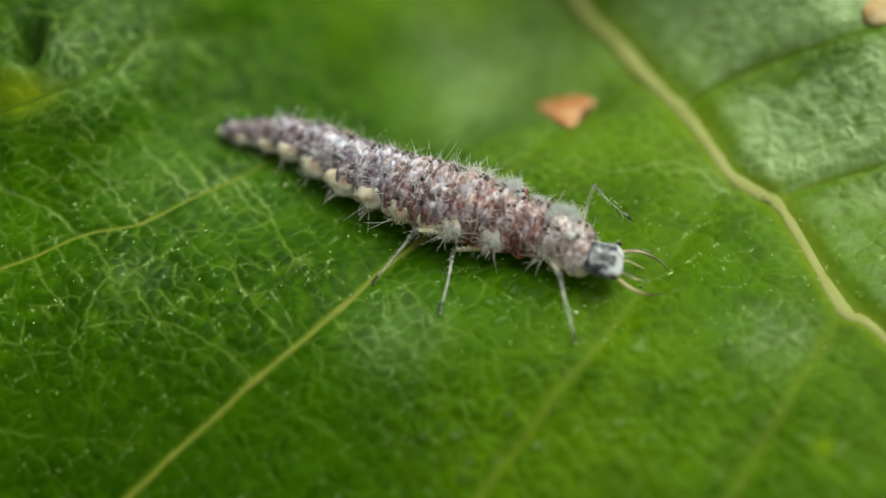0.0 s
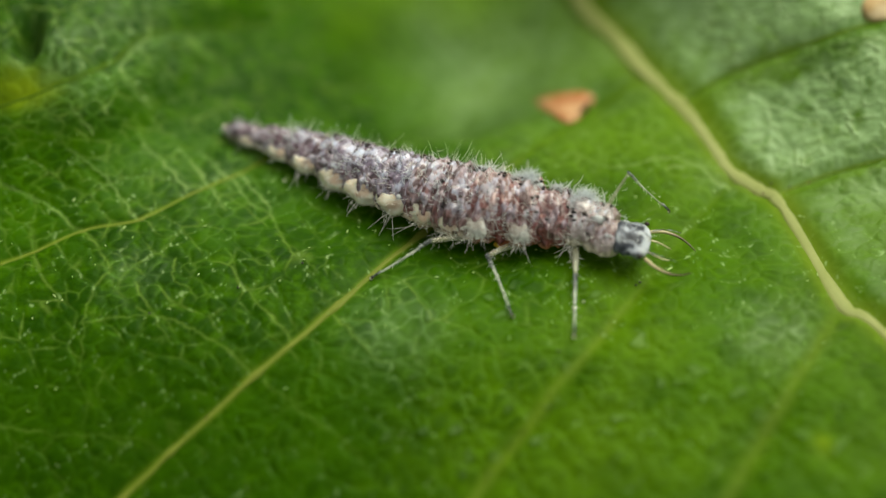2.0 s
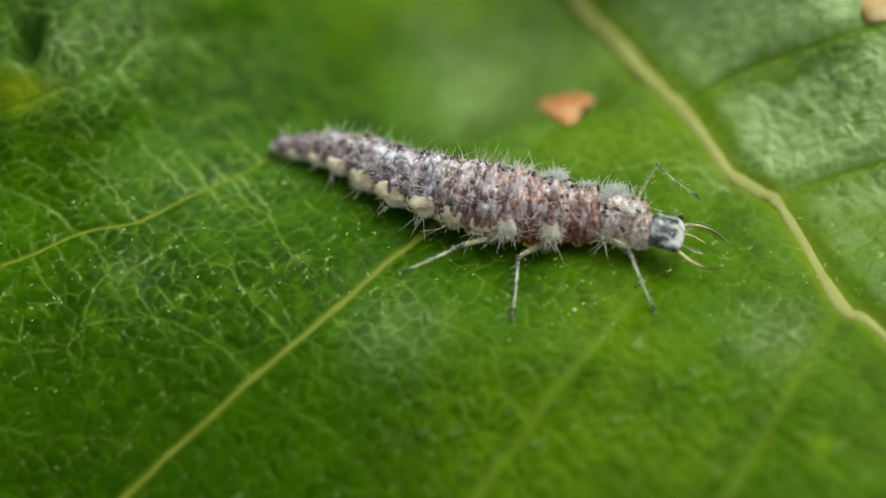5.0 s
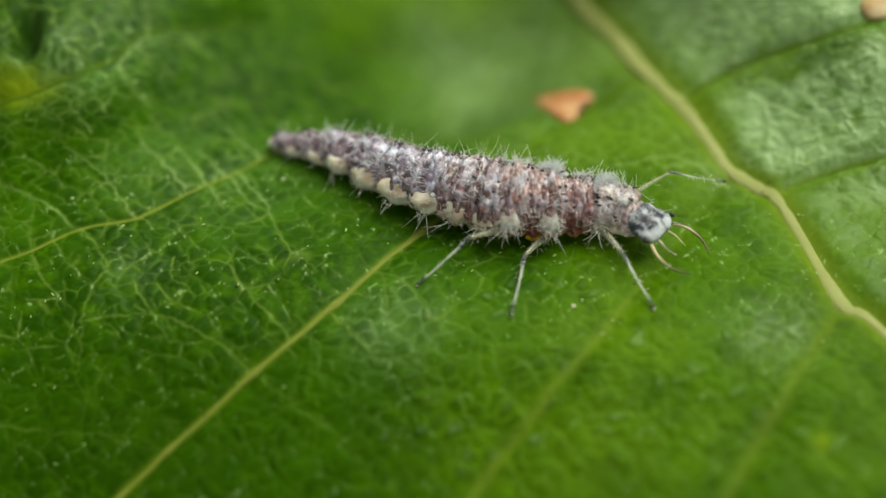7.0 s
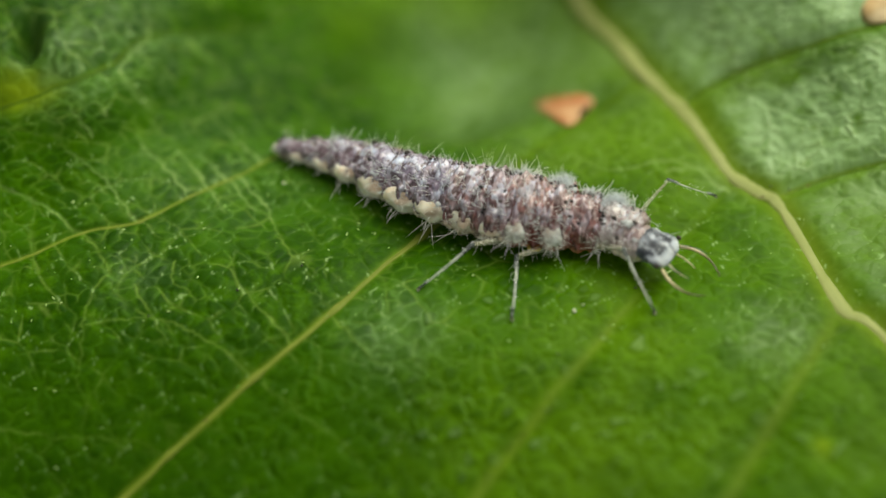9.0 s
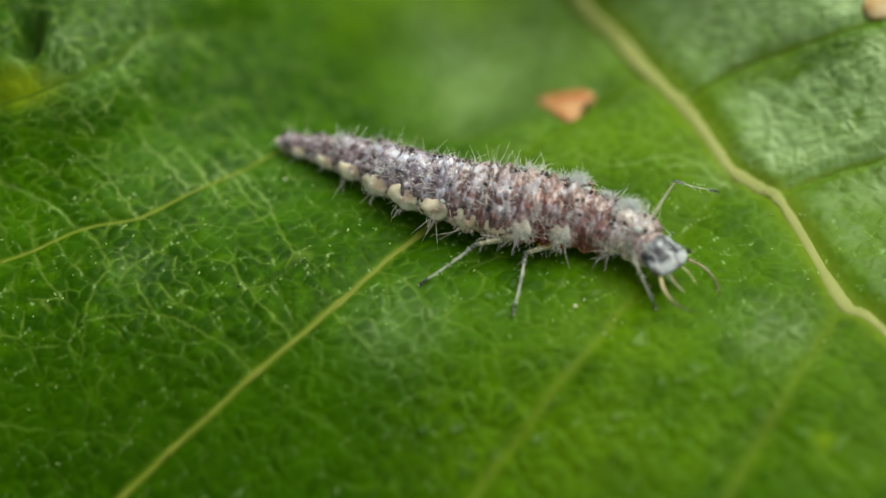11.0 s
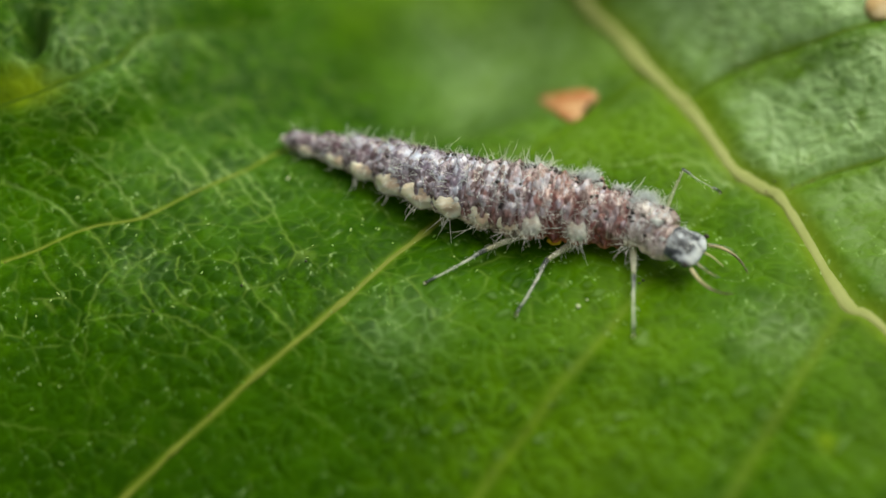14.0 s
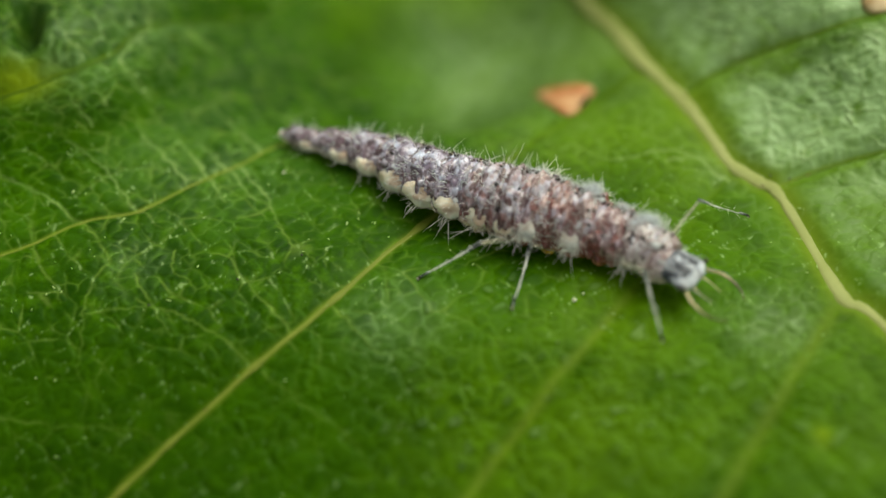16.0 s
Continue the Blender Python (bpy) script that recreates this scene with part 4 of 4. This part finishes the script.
def build_head():
    bm = bmesh.new()
    nl, na = 40, 56
    grid = []
    for i in range(nl + 1):
        u = i / nl
        x = -0.40 + 0.74 * u
        hw = (0.32 + 0.155 * u ** 0.8) * (0.55 + 0.45 * min(1, u / 0.12) ** 0.5) * (1 - 0.5 * max(0, (u - 0.66) / 0.34) ** 2.2)
        hh = (0.28 - 0.09 * u) * (0.55 + 0.45 * min(1, u / 0.12) ** 0.5) * (1 - 0.8 * max(0, (u - 0.70) / 0.30) ** 2)
        ring = []
        for k in range(na):
            a = 2 * math.pi * k / na
            c, s = math.cos(a), math.sin(a)
            y = math.copysign(abs(c) ** 0.9, c) * max(hw, 0.02)
            z = math.copysign(abs(s) ** 0.95, s) * max(hh, 0.015)
            b = 1 + 0.10 * noise.noise(Vector((x * 7, y * 7, z * 7)))
            ring.append(bm.verts.new((x, y * b, z * b)))
        grid.append(ring)
    for a, b in zip(grid, grid[1:]):
        for k in range(na):
            bm.faces.new((a[k], a[(k + 1) % na], b[(k + 1) % na], b[k]))
    bm.faces.new(grid[0][::-1])
    bm.faces.new(grid[-1])
    marks, pales = [], []
    for v in bm.verts:
        x, y, z = v.co
        # corner: highlights painted as white spots; brow: pale middle line and front rim
        corner = math.exp(-((abs(y) - 0.34) / 0.075) ** 2 - ((x - 0.23) / 0.09) ** 2) + 0.8 * math.exp(-((abs(y) - 0.27) / 0.05) ** 2 - ((x + 0.22) / 0.10) ** 2)
        brow = 0.75 * math.exp(-(y / 0.05) ** 2) * min(1, max(0, (x + 0.05) / 0.1)) + 0.6 * math.exp(-((x - 0.27) / 0.035) ** 2)
        pales.append(min(1, max(corner, brow) * (0.85 + 0.7 * noise.noise(Vector((x * 14, y * 14, 2.0))))) if z > -0.02 else 0.0)
        w = 0.05 * noise.noise(Vector((x * 9, y * 9, 3.0)))
        streak = noise.noise(Vector((x * 5.0 + 2.0, y * 17 - x * y * 14, 5.0))) + 0.6 * noise.noise(Vector((x * 12, y * 34, 1.0)))
        inner = math.exp(-((abs(y) - 0.17 - 0.10 * x + w) / 0.095) ** 2) * min(1, max(0, (x + 0.20 + w) / 0.08)) * min(1, max(0, (0.20 - x + w) / 0.06))
        outer = 0.8 * math.exp(-((abs(y) - 0.33 - 0.08 * x + w) / 0.045) ** 2) * min(1, max(0, (0.12 - x + 2 * w) / 0.08))
        fork = 0.7 * math.exp(-((abs(y) - 0.06 - 0.35 * (x + 0.30)) / 0.035) ** 2) * min(1, max(0, (-0.02 - x) / 0.06))
        base = 0.9 * math.exp(-((x + 0.38) / 0.045) ** 2)
        cheek = 0.9 * math.exp(-((abs(y) - 0.45) / 0.06) ** 2) * math.exp(-((x - 0.18) / 0.10) ** 2)
        flecks = 0.9 * min(1, max(0, 2.8 * streak - 0.15)) if x < 0.20 else 0
        marks.append(min(1, max(inner * (1.35 + 0.6 * streak), outer * (0.9 + 0.8 * streak), fork, base, cheek, flecks)) if z > -0.02 else 0.25)
    head = part("head", bm, HEAD, larva, "pale head plate with dark smoky stripes")
    head.data.attributes.new("mark", "FLOAT", "POINT").data.foreach_set("value", marks)
    head.data.attributes.new("pale", "FLOAT", "POINT").data.foreach_set("value", pales)
    for side in (-1, 1):
        bm = bmesh.new()
        lump(bm, (0.20, side * 0.47, 0.06), (0.055, 0.045, 0.05), 0.1, 2, side)
        part("eye", bm, CLAW, head, "small black bead-like eye")
        c = curve([(0.30, side * 0.38, -0.05), (0.52, side * 0.50, -0.08), (0.80, side * 0.54, -0.13), (1.05, side * 0.47, -0.17), (1.27, side * 0.31, -0.20)], 7)
        bm = bmesh.new()
        n = len(c)
        tube(bm, c, [0.032 * (1 - k / (n - 1)) ** 0.75 + 0.007 for k in range(n)], 8)
        part("mandible", bm, MANDIBLE, head, "long curved amber jaw with dark tip")
        bm = bmesh.new()
        c = curve([(0.32, side * 0.16, -0.06), (0.48, side * 0.19, -0.09), (0.62, side * 0.19, -0.13), (0.78, side * 0.16, -0.16)], 5)
        tube(bm, c, [0.020 - 0.011 * k / (len(c) - 1) for k in range(len(c))], 6)
        part("palp", bm, PALP, head, "short pale feeler")
        bm = bmesh.new()
        c = curve([(0.33, side * 0.30, 0.06), (0.50, side * 0.36, 0.10), (0.68, side * 0.39, 0.12), (0.90, side * 0.40, 0.10)], 6)
        tube(bm, c, [0.015 - 0.009 * k / (len(c) - 1) for k in range(len(c))], 6)
        part("antenna", bm, LEG_DARK, head, "thin smoky antenna")
    rng = random.Random(77)
    bm = bmesh.new()
    for _ in range(26):
        x, y = rng.uniform(-0.3, 0.25), rng.uniform(-0.38, 0.38)
        hair(bm, (x, y, 0.19), (rng.uniform(-1, 1), rng.uniform(-1, 1), rng.uniform(0.1, 0.6)), rng.uniform(0.08, 0.25), 0.006, rng, 0.8)
    part("wax_fluff", bm, WAX, head, "white waxy fibres")["kind"] = "stuff"
    return head


head = build_head()

def build_leg(seed, thigh, shin, slim=1.0):
    """Thigh and shin along +x from their upper joints; the shin carries the foot with its claws."""
    rng = random.Random(seed)
    bm = bmesh.new()
    c = [(thigh * t, 0, 0.03 * math.sin(t * 3.1)) for t in (0, 0.06, 0.2, 0.4, 0.6, 0.8, 0.93, 1.0)]
    tube(bm, c, [slim * q for q in (0.060, 0.088, 0.092, 0.078, 0.062, 0.052, 0.046, 0.038)], 12)
    femur = part("femur", bm, LEG, larva, "translucent grey-white thigh")
    bm = bmesh.new()
    for _ in range(22):
        u, a = rng.uniform(0.1, 0.98), rng.uniform(0, 6.28)
        hair(bm, (thigh * u, 0.07 * math.cos(a), 0.07 * math.sin(a)), (0.5, math.cos(a), math.sin(a)), rng.uniform(0.06, 0.14), 0.0035, rng)
    part("leg_bristle_coat", bm, BRISTLE, femur)["kind"] = "stuff"
    bm = bmesh.new()
    c = [(shin * t, 0, -0.02 * math.sin(t * 3.1)) for t in (0, 0.05, 0.2, 0.45, 0.7, 0.84)]
    tube(bm, c, [slim * q for q in (0.036, 0.038, 0.031, 0.025, 0.022, 0.021)], 10)
    tibia = part("tibia", bm, LEG_CLEAR, larva, "thin pale translucent shin")
    bm = bmesh.new()
    for k, s in ((0.0, 0.054), (0.07, 0.050), (0.15, 0.044)):
        lump(bm, (shin * k, 0, 0.006), (0.065, slim * s, slim * s), 0.2, 2, seed + k)
    part("knee", bm, LEG_DARK, tibia, "smoky dark knee")
    bm = bmesh.new()
    tube(bm, [(shin * t, 0, 0) for t in (0.82, 0.88, 0.95, 0.985)], [0.029, 0.028, 0.026, 0.024], 8)
    tarsus = part("tarsus", bm, LEG_DARK, tibia, "smoky foot joint")
    bm = bmesh.new()
    for side in (-1, 1):
        c = curve([(shin * 0.975, side * 0.012, 0), (shin * 1.01, side * 0.030, -0.005), (shin * 1.02, side * 0.04, -0.035)], 4)
        tube(bm, c, [0.018 - 0.014 * k / (len(c) - 1) for k in range(len(c))], 6)
    lump(bm, (shin * 0.985, 0, 0), (0.028, 0.030, 0.026), 0.2, 2, 1.0)
    part("claw", bm, CLAW, tibia, "tiny black claws")
    bm = bmesh.new()
    lump(bm, (shin * 1.01, 0, -0.02), (0.030, 0.034, 0.022), 0.2, 2, 2.0)
    part("foot_pad", bm, GRAIN, tibia, "pale sticky foot pad")
    bm = bmesh.new()
    for _ in range(18):
        u, a = rng.uniform(0.1, 0.9), rng.uniform(0, 6.28)
        hair(bm, (shin * u, 0.04 * math.cos(a), 0.04 * math.sin(a)), (0.9, math.cos(a), math.sin(a)), rng.uniform(0.05, 0.10), 0.0030, rng)
    part("leg_bristle_coat", bm, BRISTLE, tibia)["kind"] = "stuff"
    return femur, tibia


# hip on which ring, and where on it (along, across, up)
LEGS = {
    "hind_near": (9, (0.0, -0.50, -0.30), 1.10, 1.36, (-0.2, -0.2, 1)), "mid_near": (11, (0.08, -0.50, -0.30), 0.92, 1.42, (-1.0, 0, 0.35)),
    "front_near": (13, (0.02, -0.36, -0.26), 0.88, 1.36, (0.25, -0.2, 1)),
    "hind_far": (9, (0.0, 0.45, -0.22), 0.95, 0.95, (-1.0, 0.3, 0.1)), "mid_far": (11, (0.05, 0.45, -0.22), 0.9, 0.9, (-1.0, 0.3, 0.1)),
    "front_far": (13, (0.30, 0.36, -0.10), 1.15, 1.30, (-0.2, 0.1, 1)),
}
legs = {key: build_leg(i, *LEGS[key][2:4], 0.6 if key == "front_far" else 1.0) for i, key in enumerate(LEGS)}
for ring_index, hip, _, _, _ in LEGS.values():
    bm = bmesh.new()
    lump(bm, (hip[0], hip[1] * 0.93, hip[2] + 0.03), (0.13, 0.12, 0.13), 0.2, 2, hip[0] + hip[1])
    part("coxa", bm, LEG, rings[ring_index], "pale hip joint")


def track(rows, t):
    """Values at time t on a path given as rows of (seconds, values...)."""
    ts = [r[0] for r in rows]
    return [float(np.interp(t, ts, [r[k] for r in rows])) for k in range(1, len(rows[0]))]


def frame_of(origin, ahead, up=(0, 0, 1)):
    """A pose at origin (millimetres) with +x along ahead and +z near up."""
    x = Vector(ahead).normalized()
    y = Vector(up).cross(x).normalized()
    z = x.cross(y)
    m = Matrix((x, y, z)).transposed().to_4x4()
    m.translation = Vector(origin) * MM
    return m


def motions():
    tail_path = [(0, -4.64, 3.50), (0.5, -4.65, 3.50), (1, -4.67, 3.47), (1.5, -4.64, 3.43), (2, -4.61, 3.44), (2.5, -4.61, 3.42), (3, -4.60, 3.45),
                 (3.5, -4.47, 3.43), (3.6, -3.95, 3.18), (3.75, -3.46, 2.95), (4, -3.43, 2.94), (6.5, -3.52, 2.95), (7, -3.49, 2.94), (7.5, -3.48, 2.97), (8, -3.47, 2.90), (8.5, -3.44, 2.93),
                 (9, -3.43, 2.90), (11.5, -3.43, 2.99), (12, -3.40, 3.00), (12.5, -3.40, 2.99), (13, -3.39, 2.99), (13.5, -3.43, 3.03), (14, -3.40, 3.05),
                 (14.5, -3.40, 3.01), (15, -3.39, 3.02), (15.5, -3.37, 3.01), (16, -3.37, 3.02)]
    rear_path = [(0, -3.03, 2.96), (0.5, -3.04, 2.96), (1, -2.93, 2.81), (1.5, -2.75, 2.56), (2, -2.66, 2.42), (2.5, -2.63, 2.49), (3, -2.42, 2.50),
                 (3.5, -2.27, 2.42), (4, -1.93, 2.46), (6.5, -2.01, 2.45), (7, -1.94, 2.39), (7.5, -1.92, 2.46), (8, -1.85, 2.33), (8.5, -1.83, 2.30),
                 (9, -1.81, 2.24), (11.5, -1.70, 2.18), (12, -1.65, 2.17), (12.5, -1.69, 2.16), (13, -1.57, 2.16), (13.5, -1.64, 2.19), (14, -1.55, 2.19),
                 (14.5, -1.52, 2.05), (15, -1.46, 2.13), (15.5, -1.40, 2.05), (16, -1.36, 2.13)]
    belly_path = [(0, -1.77, 1.97), (0.5, -1.77, 1.97), (1, -1.65, 1.83), (1.5, -1.48, 1.68), (2, -1.37, 1.59), (2.5, -1.34, 1.68), (3, -1.11, 1.65),
                  (3.5, -0.98, 1.66), (4, -0.71, 1.58), (6.5, -0.74, 1.60), (7, -0.67, 1.57), (7.5, -0.63, 1.61), (8, -0.57, 1.48), (8.5, -0.56, 1.49),
                  (9, -0.56, 1.44), (11.5, -0.46, 1.38), (12, -0.42, 1.37), (12.5, -0.46, 1.39), (13, -0.33, 1.42), (13.5, -0.36, 1.45), (14, -0.29, 1.44),
                  (14.5, -0.27, 1.26), (15, -0.22, 1.27), (15.5, -0.17, 1.21), (16, -0.15, 1.26)]
    waist_path = [(0, -0.56, 1.21), (0.5, -0.54, 1.20), (1, -0.43, 1.12), (1.5, -0.26, 1.03), (2, -0.15, 0.99), (2.5, -0.11, 1.05), (3, 0.12, 1.05),
                  (3.5, 0.25, 1.10), (4, 0.46, 1.02), (6.5, 0.47, 1.01), (7, 0.52, 1.03), (7.5, 0.58, 0.96), (8, 0.62, 0.92), (8.5, 0.64, 0.90),
                  (9, 0.62, 0.88), (11.5, 0.72, 0.81), (12, 0.75, 0.80), (12.5, 0.73, 0.82), (13, 0.83, 0.90), (13.5, 0.85, 0.93), (14, 0.90, 0.89),
                  (14.5, 0.90, 0.75), (15, 0.90, 0.68), (15.5, 0.93, 0.62), (16, 0.98, 0.63)]
    metathorax_path = [(0, 0.45, 0.72), (0.5, 0.47, 0.69), (1, 0.59, 0.64), (1.5, 0.75, 0.60), (2, 0.85, 0.61), (2.5, 0.90, 0.65), (3, 1.11, 0.64),
                       (3.5, 1.24, 0.72), (4, 1.45, 0.69), (6.5, 1.43, 0.68), (7, 1.47, 0.75), (7.5, 1.54, 0.63), (8, 1.57, 0.61), (8.5, 1.59, 0.62),
                       (9, 1.59, 0.59), (11.5, 1.69, 0.54), (12, 1.69, 0.53), (12.5, 1.67, 0.57), (13, 1.78, 0.67), (13.5, 1.78, 0.70), (14, 1.81, 0.67),
                       (14.5, 1.82, 0.54), (15, 1.79, 0.40), (15.5, 1.82, 0.37), (16, 1.88, 0.30)]
    mesothorax_path = [(0, 1.19, 0.42), (0.5, 1.18, 0.42), (1, 1.31, 0.44), (1.5, 1.49, 0.42), (2, 1.61, 0.49), (2.5, 1.68, 0.50), (3, 1.91, 0.50),
                       (3.5, 2.06, 0.60), (4, 2.24, 0.59), (6.5, 2.14, 0.56), (7, 2.17, 0.72), (7.5, 2.22, 0.49), (8, 2.29, 0.51), (8.5, 2.32, 0.47),
                       (9, 2.29, 0.45), (11.5, 2.57, 0.37), (12, 2.59, 0.36), (12.5, 2.47, 0.42), (13, 2.67, 0.54), (13.5, 2.67, 0.57), (14, 2.73, 0.48),
                       (14.5, 2.74, 0.31), (15, 2.67, 0.09), (15.5, 2.71, 0.06), (16, 2.77, -0.07)]
    prothorax_path = [(0, 2.22, -0.04), (0.5, 2.25, -0.02), (1, 2.42, 0.07), (1.5, 2.61, 0.12), (2, 2.71, 0.24), (2.5, 2.77, 0.18), (3, 3.09, 0.25),
                      (3.5, 3.26, 0.37), (4, 3.45, 0.43), (6.5, 3.18, 0.43), (7, 3.21, 0.63), (7.5, 3.21, 0.23), (8, 3.33, 0.28), (8.5, 3.33, 0.24),
                      (9, 3.31, 0.21), (11.5, 3.56, -0.11), (12, 3.59, -0.12), (12.5, 3.42, 0.22), (13, 3.75, 0.38), (13.5, 3.75, 0.39), (14, 3.82, 0.15),
                      (14.5, 3.80, -0.03), (15, 3.67, -0.44), (15.5, 3.77, -0.43), (16, 3.86, -0.66)]
    head_path = [(0, 3.17, -0.79, -10), (0.5, 3.17, -0.78, -4), (1, 3.39, -0.64, -2), (1.5, 3.65, -0.42, -1), (2, 3.74, -0.35, -12), (2.5, 3.74, -0.31, -12), (3, 4.19, -0.38, -14),
                 (3.5, 4.44, -0.21, -12), (4, 4.60, -0.10, -13), (6.5, 4.21, -0.10, -13), (7, 4.13, 0.04, -38), (7.5, 3.98, -0.44, -29), (8, 4.25, -0.54, -27), (8.5, 4.31, -0.49, -31),
                 (9, 4.23, -0.53, -32), (11.5, 4.31, -0.93, -52), (12, 4.31, -0.92, -52), (12.28, 4.33, -0.88, -50), (12.5, 4.39, -0.20, -5), (13, 4.94, 0.13, -8), (13.5, 4.74, -0.02, -24), (14, 4.70, -0.62, -31),
                 (14.5, 4.51, -0.84, -55), (15, 4.31, -1.47, -57), (15.5, 4.57, -1.32, -38), (16, 4.66, -1.44, -36)]
    feet = {
        "hind_near": [(0, -1.42, -0.75, 0), (4.2, -1.42, -0.75, 0), (4.9, -0.95, -0.95, 0.35), (5.5, -0.47, -1.06, 0), (16, -0.47, -1.06, 0)],
        "mid_near": [(0, -0.08, -1.62, 0), (1.6, -0.08, -1.62, 0), (1.7, 0.6, -1.75, 0.35), (1.8, 1.34, -1.86, 0), (16, 1.34, -1.86, 0)],
        "front_near": [(0, 2.52, -2.34, 0), (3.0, 2.52, -2.34, 0), (3.1, 3.2, -1.6, 0.45), (3.2, 4.12, -1.71, 0), (13.55, 4.12, -1.71, 0),
                       (13.8, 3.45, -2.0, 0.35), (14.0, 3.58, -2.49, 0), (15.3, 3.58, -2.49, 0), (15.5, 3.7, -2.3, 0.4), (15.7, 4.19, -2.72, 0), (16, 4.19, -2.72, 0)],
        "front_far": [(0, 3.75, 0.50, 0.42), (1.5, 4.40, 0.62, 0.42), (3.5, 4.97, 0.75, 0.42), (4.2, 4.97, 0.75, 0.42), (5.0, 5.2, 1.1, 0.5), (6.3, 5.2, 1.05, 0.42), (6.8, 5.83, 1.5, 0.42),
                      (9, 5.55, 1.2, 0.42), (14.7, 5.56, 1.18, 0.42), (15.0, 5.4, 0.9, 0.5), (15.3, 6.09, 0.24, 0.42), (16, 6.09, 0.24, 0.42)],
    }
    knots = (tail_path, rear_path, belly_path, waist_path, metathorax_path, mesothorax_path, prothorax_path)
    moments = sorted({r[0] for r in head_path} | {1.6, 1.7, 1.8, 3.1, 3.2, 3.6, 3.75, 4.2, 4.9, 5.5, 6.8, 10.3, 12.28, 12.75, 13.8, 14.75, 15.3, 15.7})
    ring_rows = [[] for _ in rings]
    head_rows = []
    leg_rows = {key: ([], []) for key in LEGS}
    for t in moments:
        hx, hy, yaw = track(head_path, t)
        way = Vector((math.cos(radians(yaw)), math.sin(radians(yaw)), -0.13)).normalized()
        base = (hx - 0.42 * way.x, hy - 0.42 * way.y)
        pts = [np.array(track(k, t)) for k in knots] + [np.array(base)]
        line = curve(pts, 20)
        poses = []
        for i, r in enumerate(RINGS):
            k = min(int(round(r[1] * 20)), len(line) - 1)
            a, b = line[max(k - 7, 0)], line[min(k + 7, len(line) - 1)]
            j = min(i + 1, len(RINGS) - 1)
            climb = (RINGS[j][5] - RINGS[max(i - 1, 0)][5]) * 0.5
            d = b - a
            m = frame_of((line[k][0], line[k][1], r[5]), (d[0], d[1], climb * np.hypot(*d) * 0.7))
            poses.append(m)
            ring_rows[i].append((t, m))
        head_rows.append((t, frame_of((hx, hy, 0.60), way)))
        for key, (ring_index, hip, thigh, shin, lean) in LEGS.items():
            m = poses[ring_index]
            h = m @ (Vector(hip) * MM) / MM
            if key in feet:
                fx, fy, lift = track(feet[key], t)
            else:
                out = m @ (Vector((hip[0] - (0.35 if ring_index == 9 else -0.1), 1.0, 0)) * MM) / MM
                fx, fy, lift = out.x, out.y, 0
            foot = Vector((fx, fy, float(leaf_height(fx, fy)[0]) + 0.06 + lift))
            reach = foot - h
            far = min(reach.length, (thigh + shin) * 0.995)
            along = reach.normalized()
            bend = m.to_3x3() @ Vector(lean).normalized()
            bend = (bend - along * bend.dot(along)).normalized()
            c = (far ** 2 + thigh ** 2 - shin ** 2) / (2 * far * thigh)
            c = max(-1, min(1, c))
            knee = h + along * (thigh * c) + bend * (thigh * math.sqrt(1 - c * c))
            side = along.cross(bend)
            leg_rows[key][0].append((t, frame_of(h, knee - h, side.cross(knee - h))))
            leg_rows[key][1].append((t, frame_of(knee, foot - knee, side.cross(foot - knee))))
    for ob, rows in zip(rings, ring_rows):
        walk(ob, rows)
    walk(head, head_rows)
    for key, (femur_rows, tibia_rows) in leg_rows.items():
        walk(legs[key][0], femur_rows)
        walk(legs[key][1], tibia_rows)


motions()
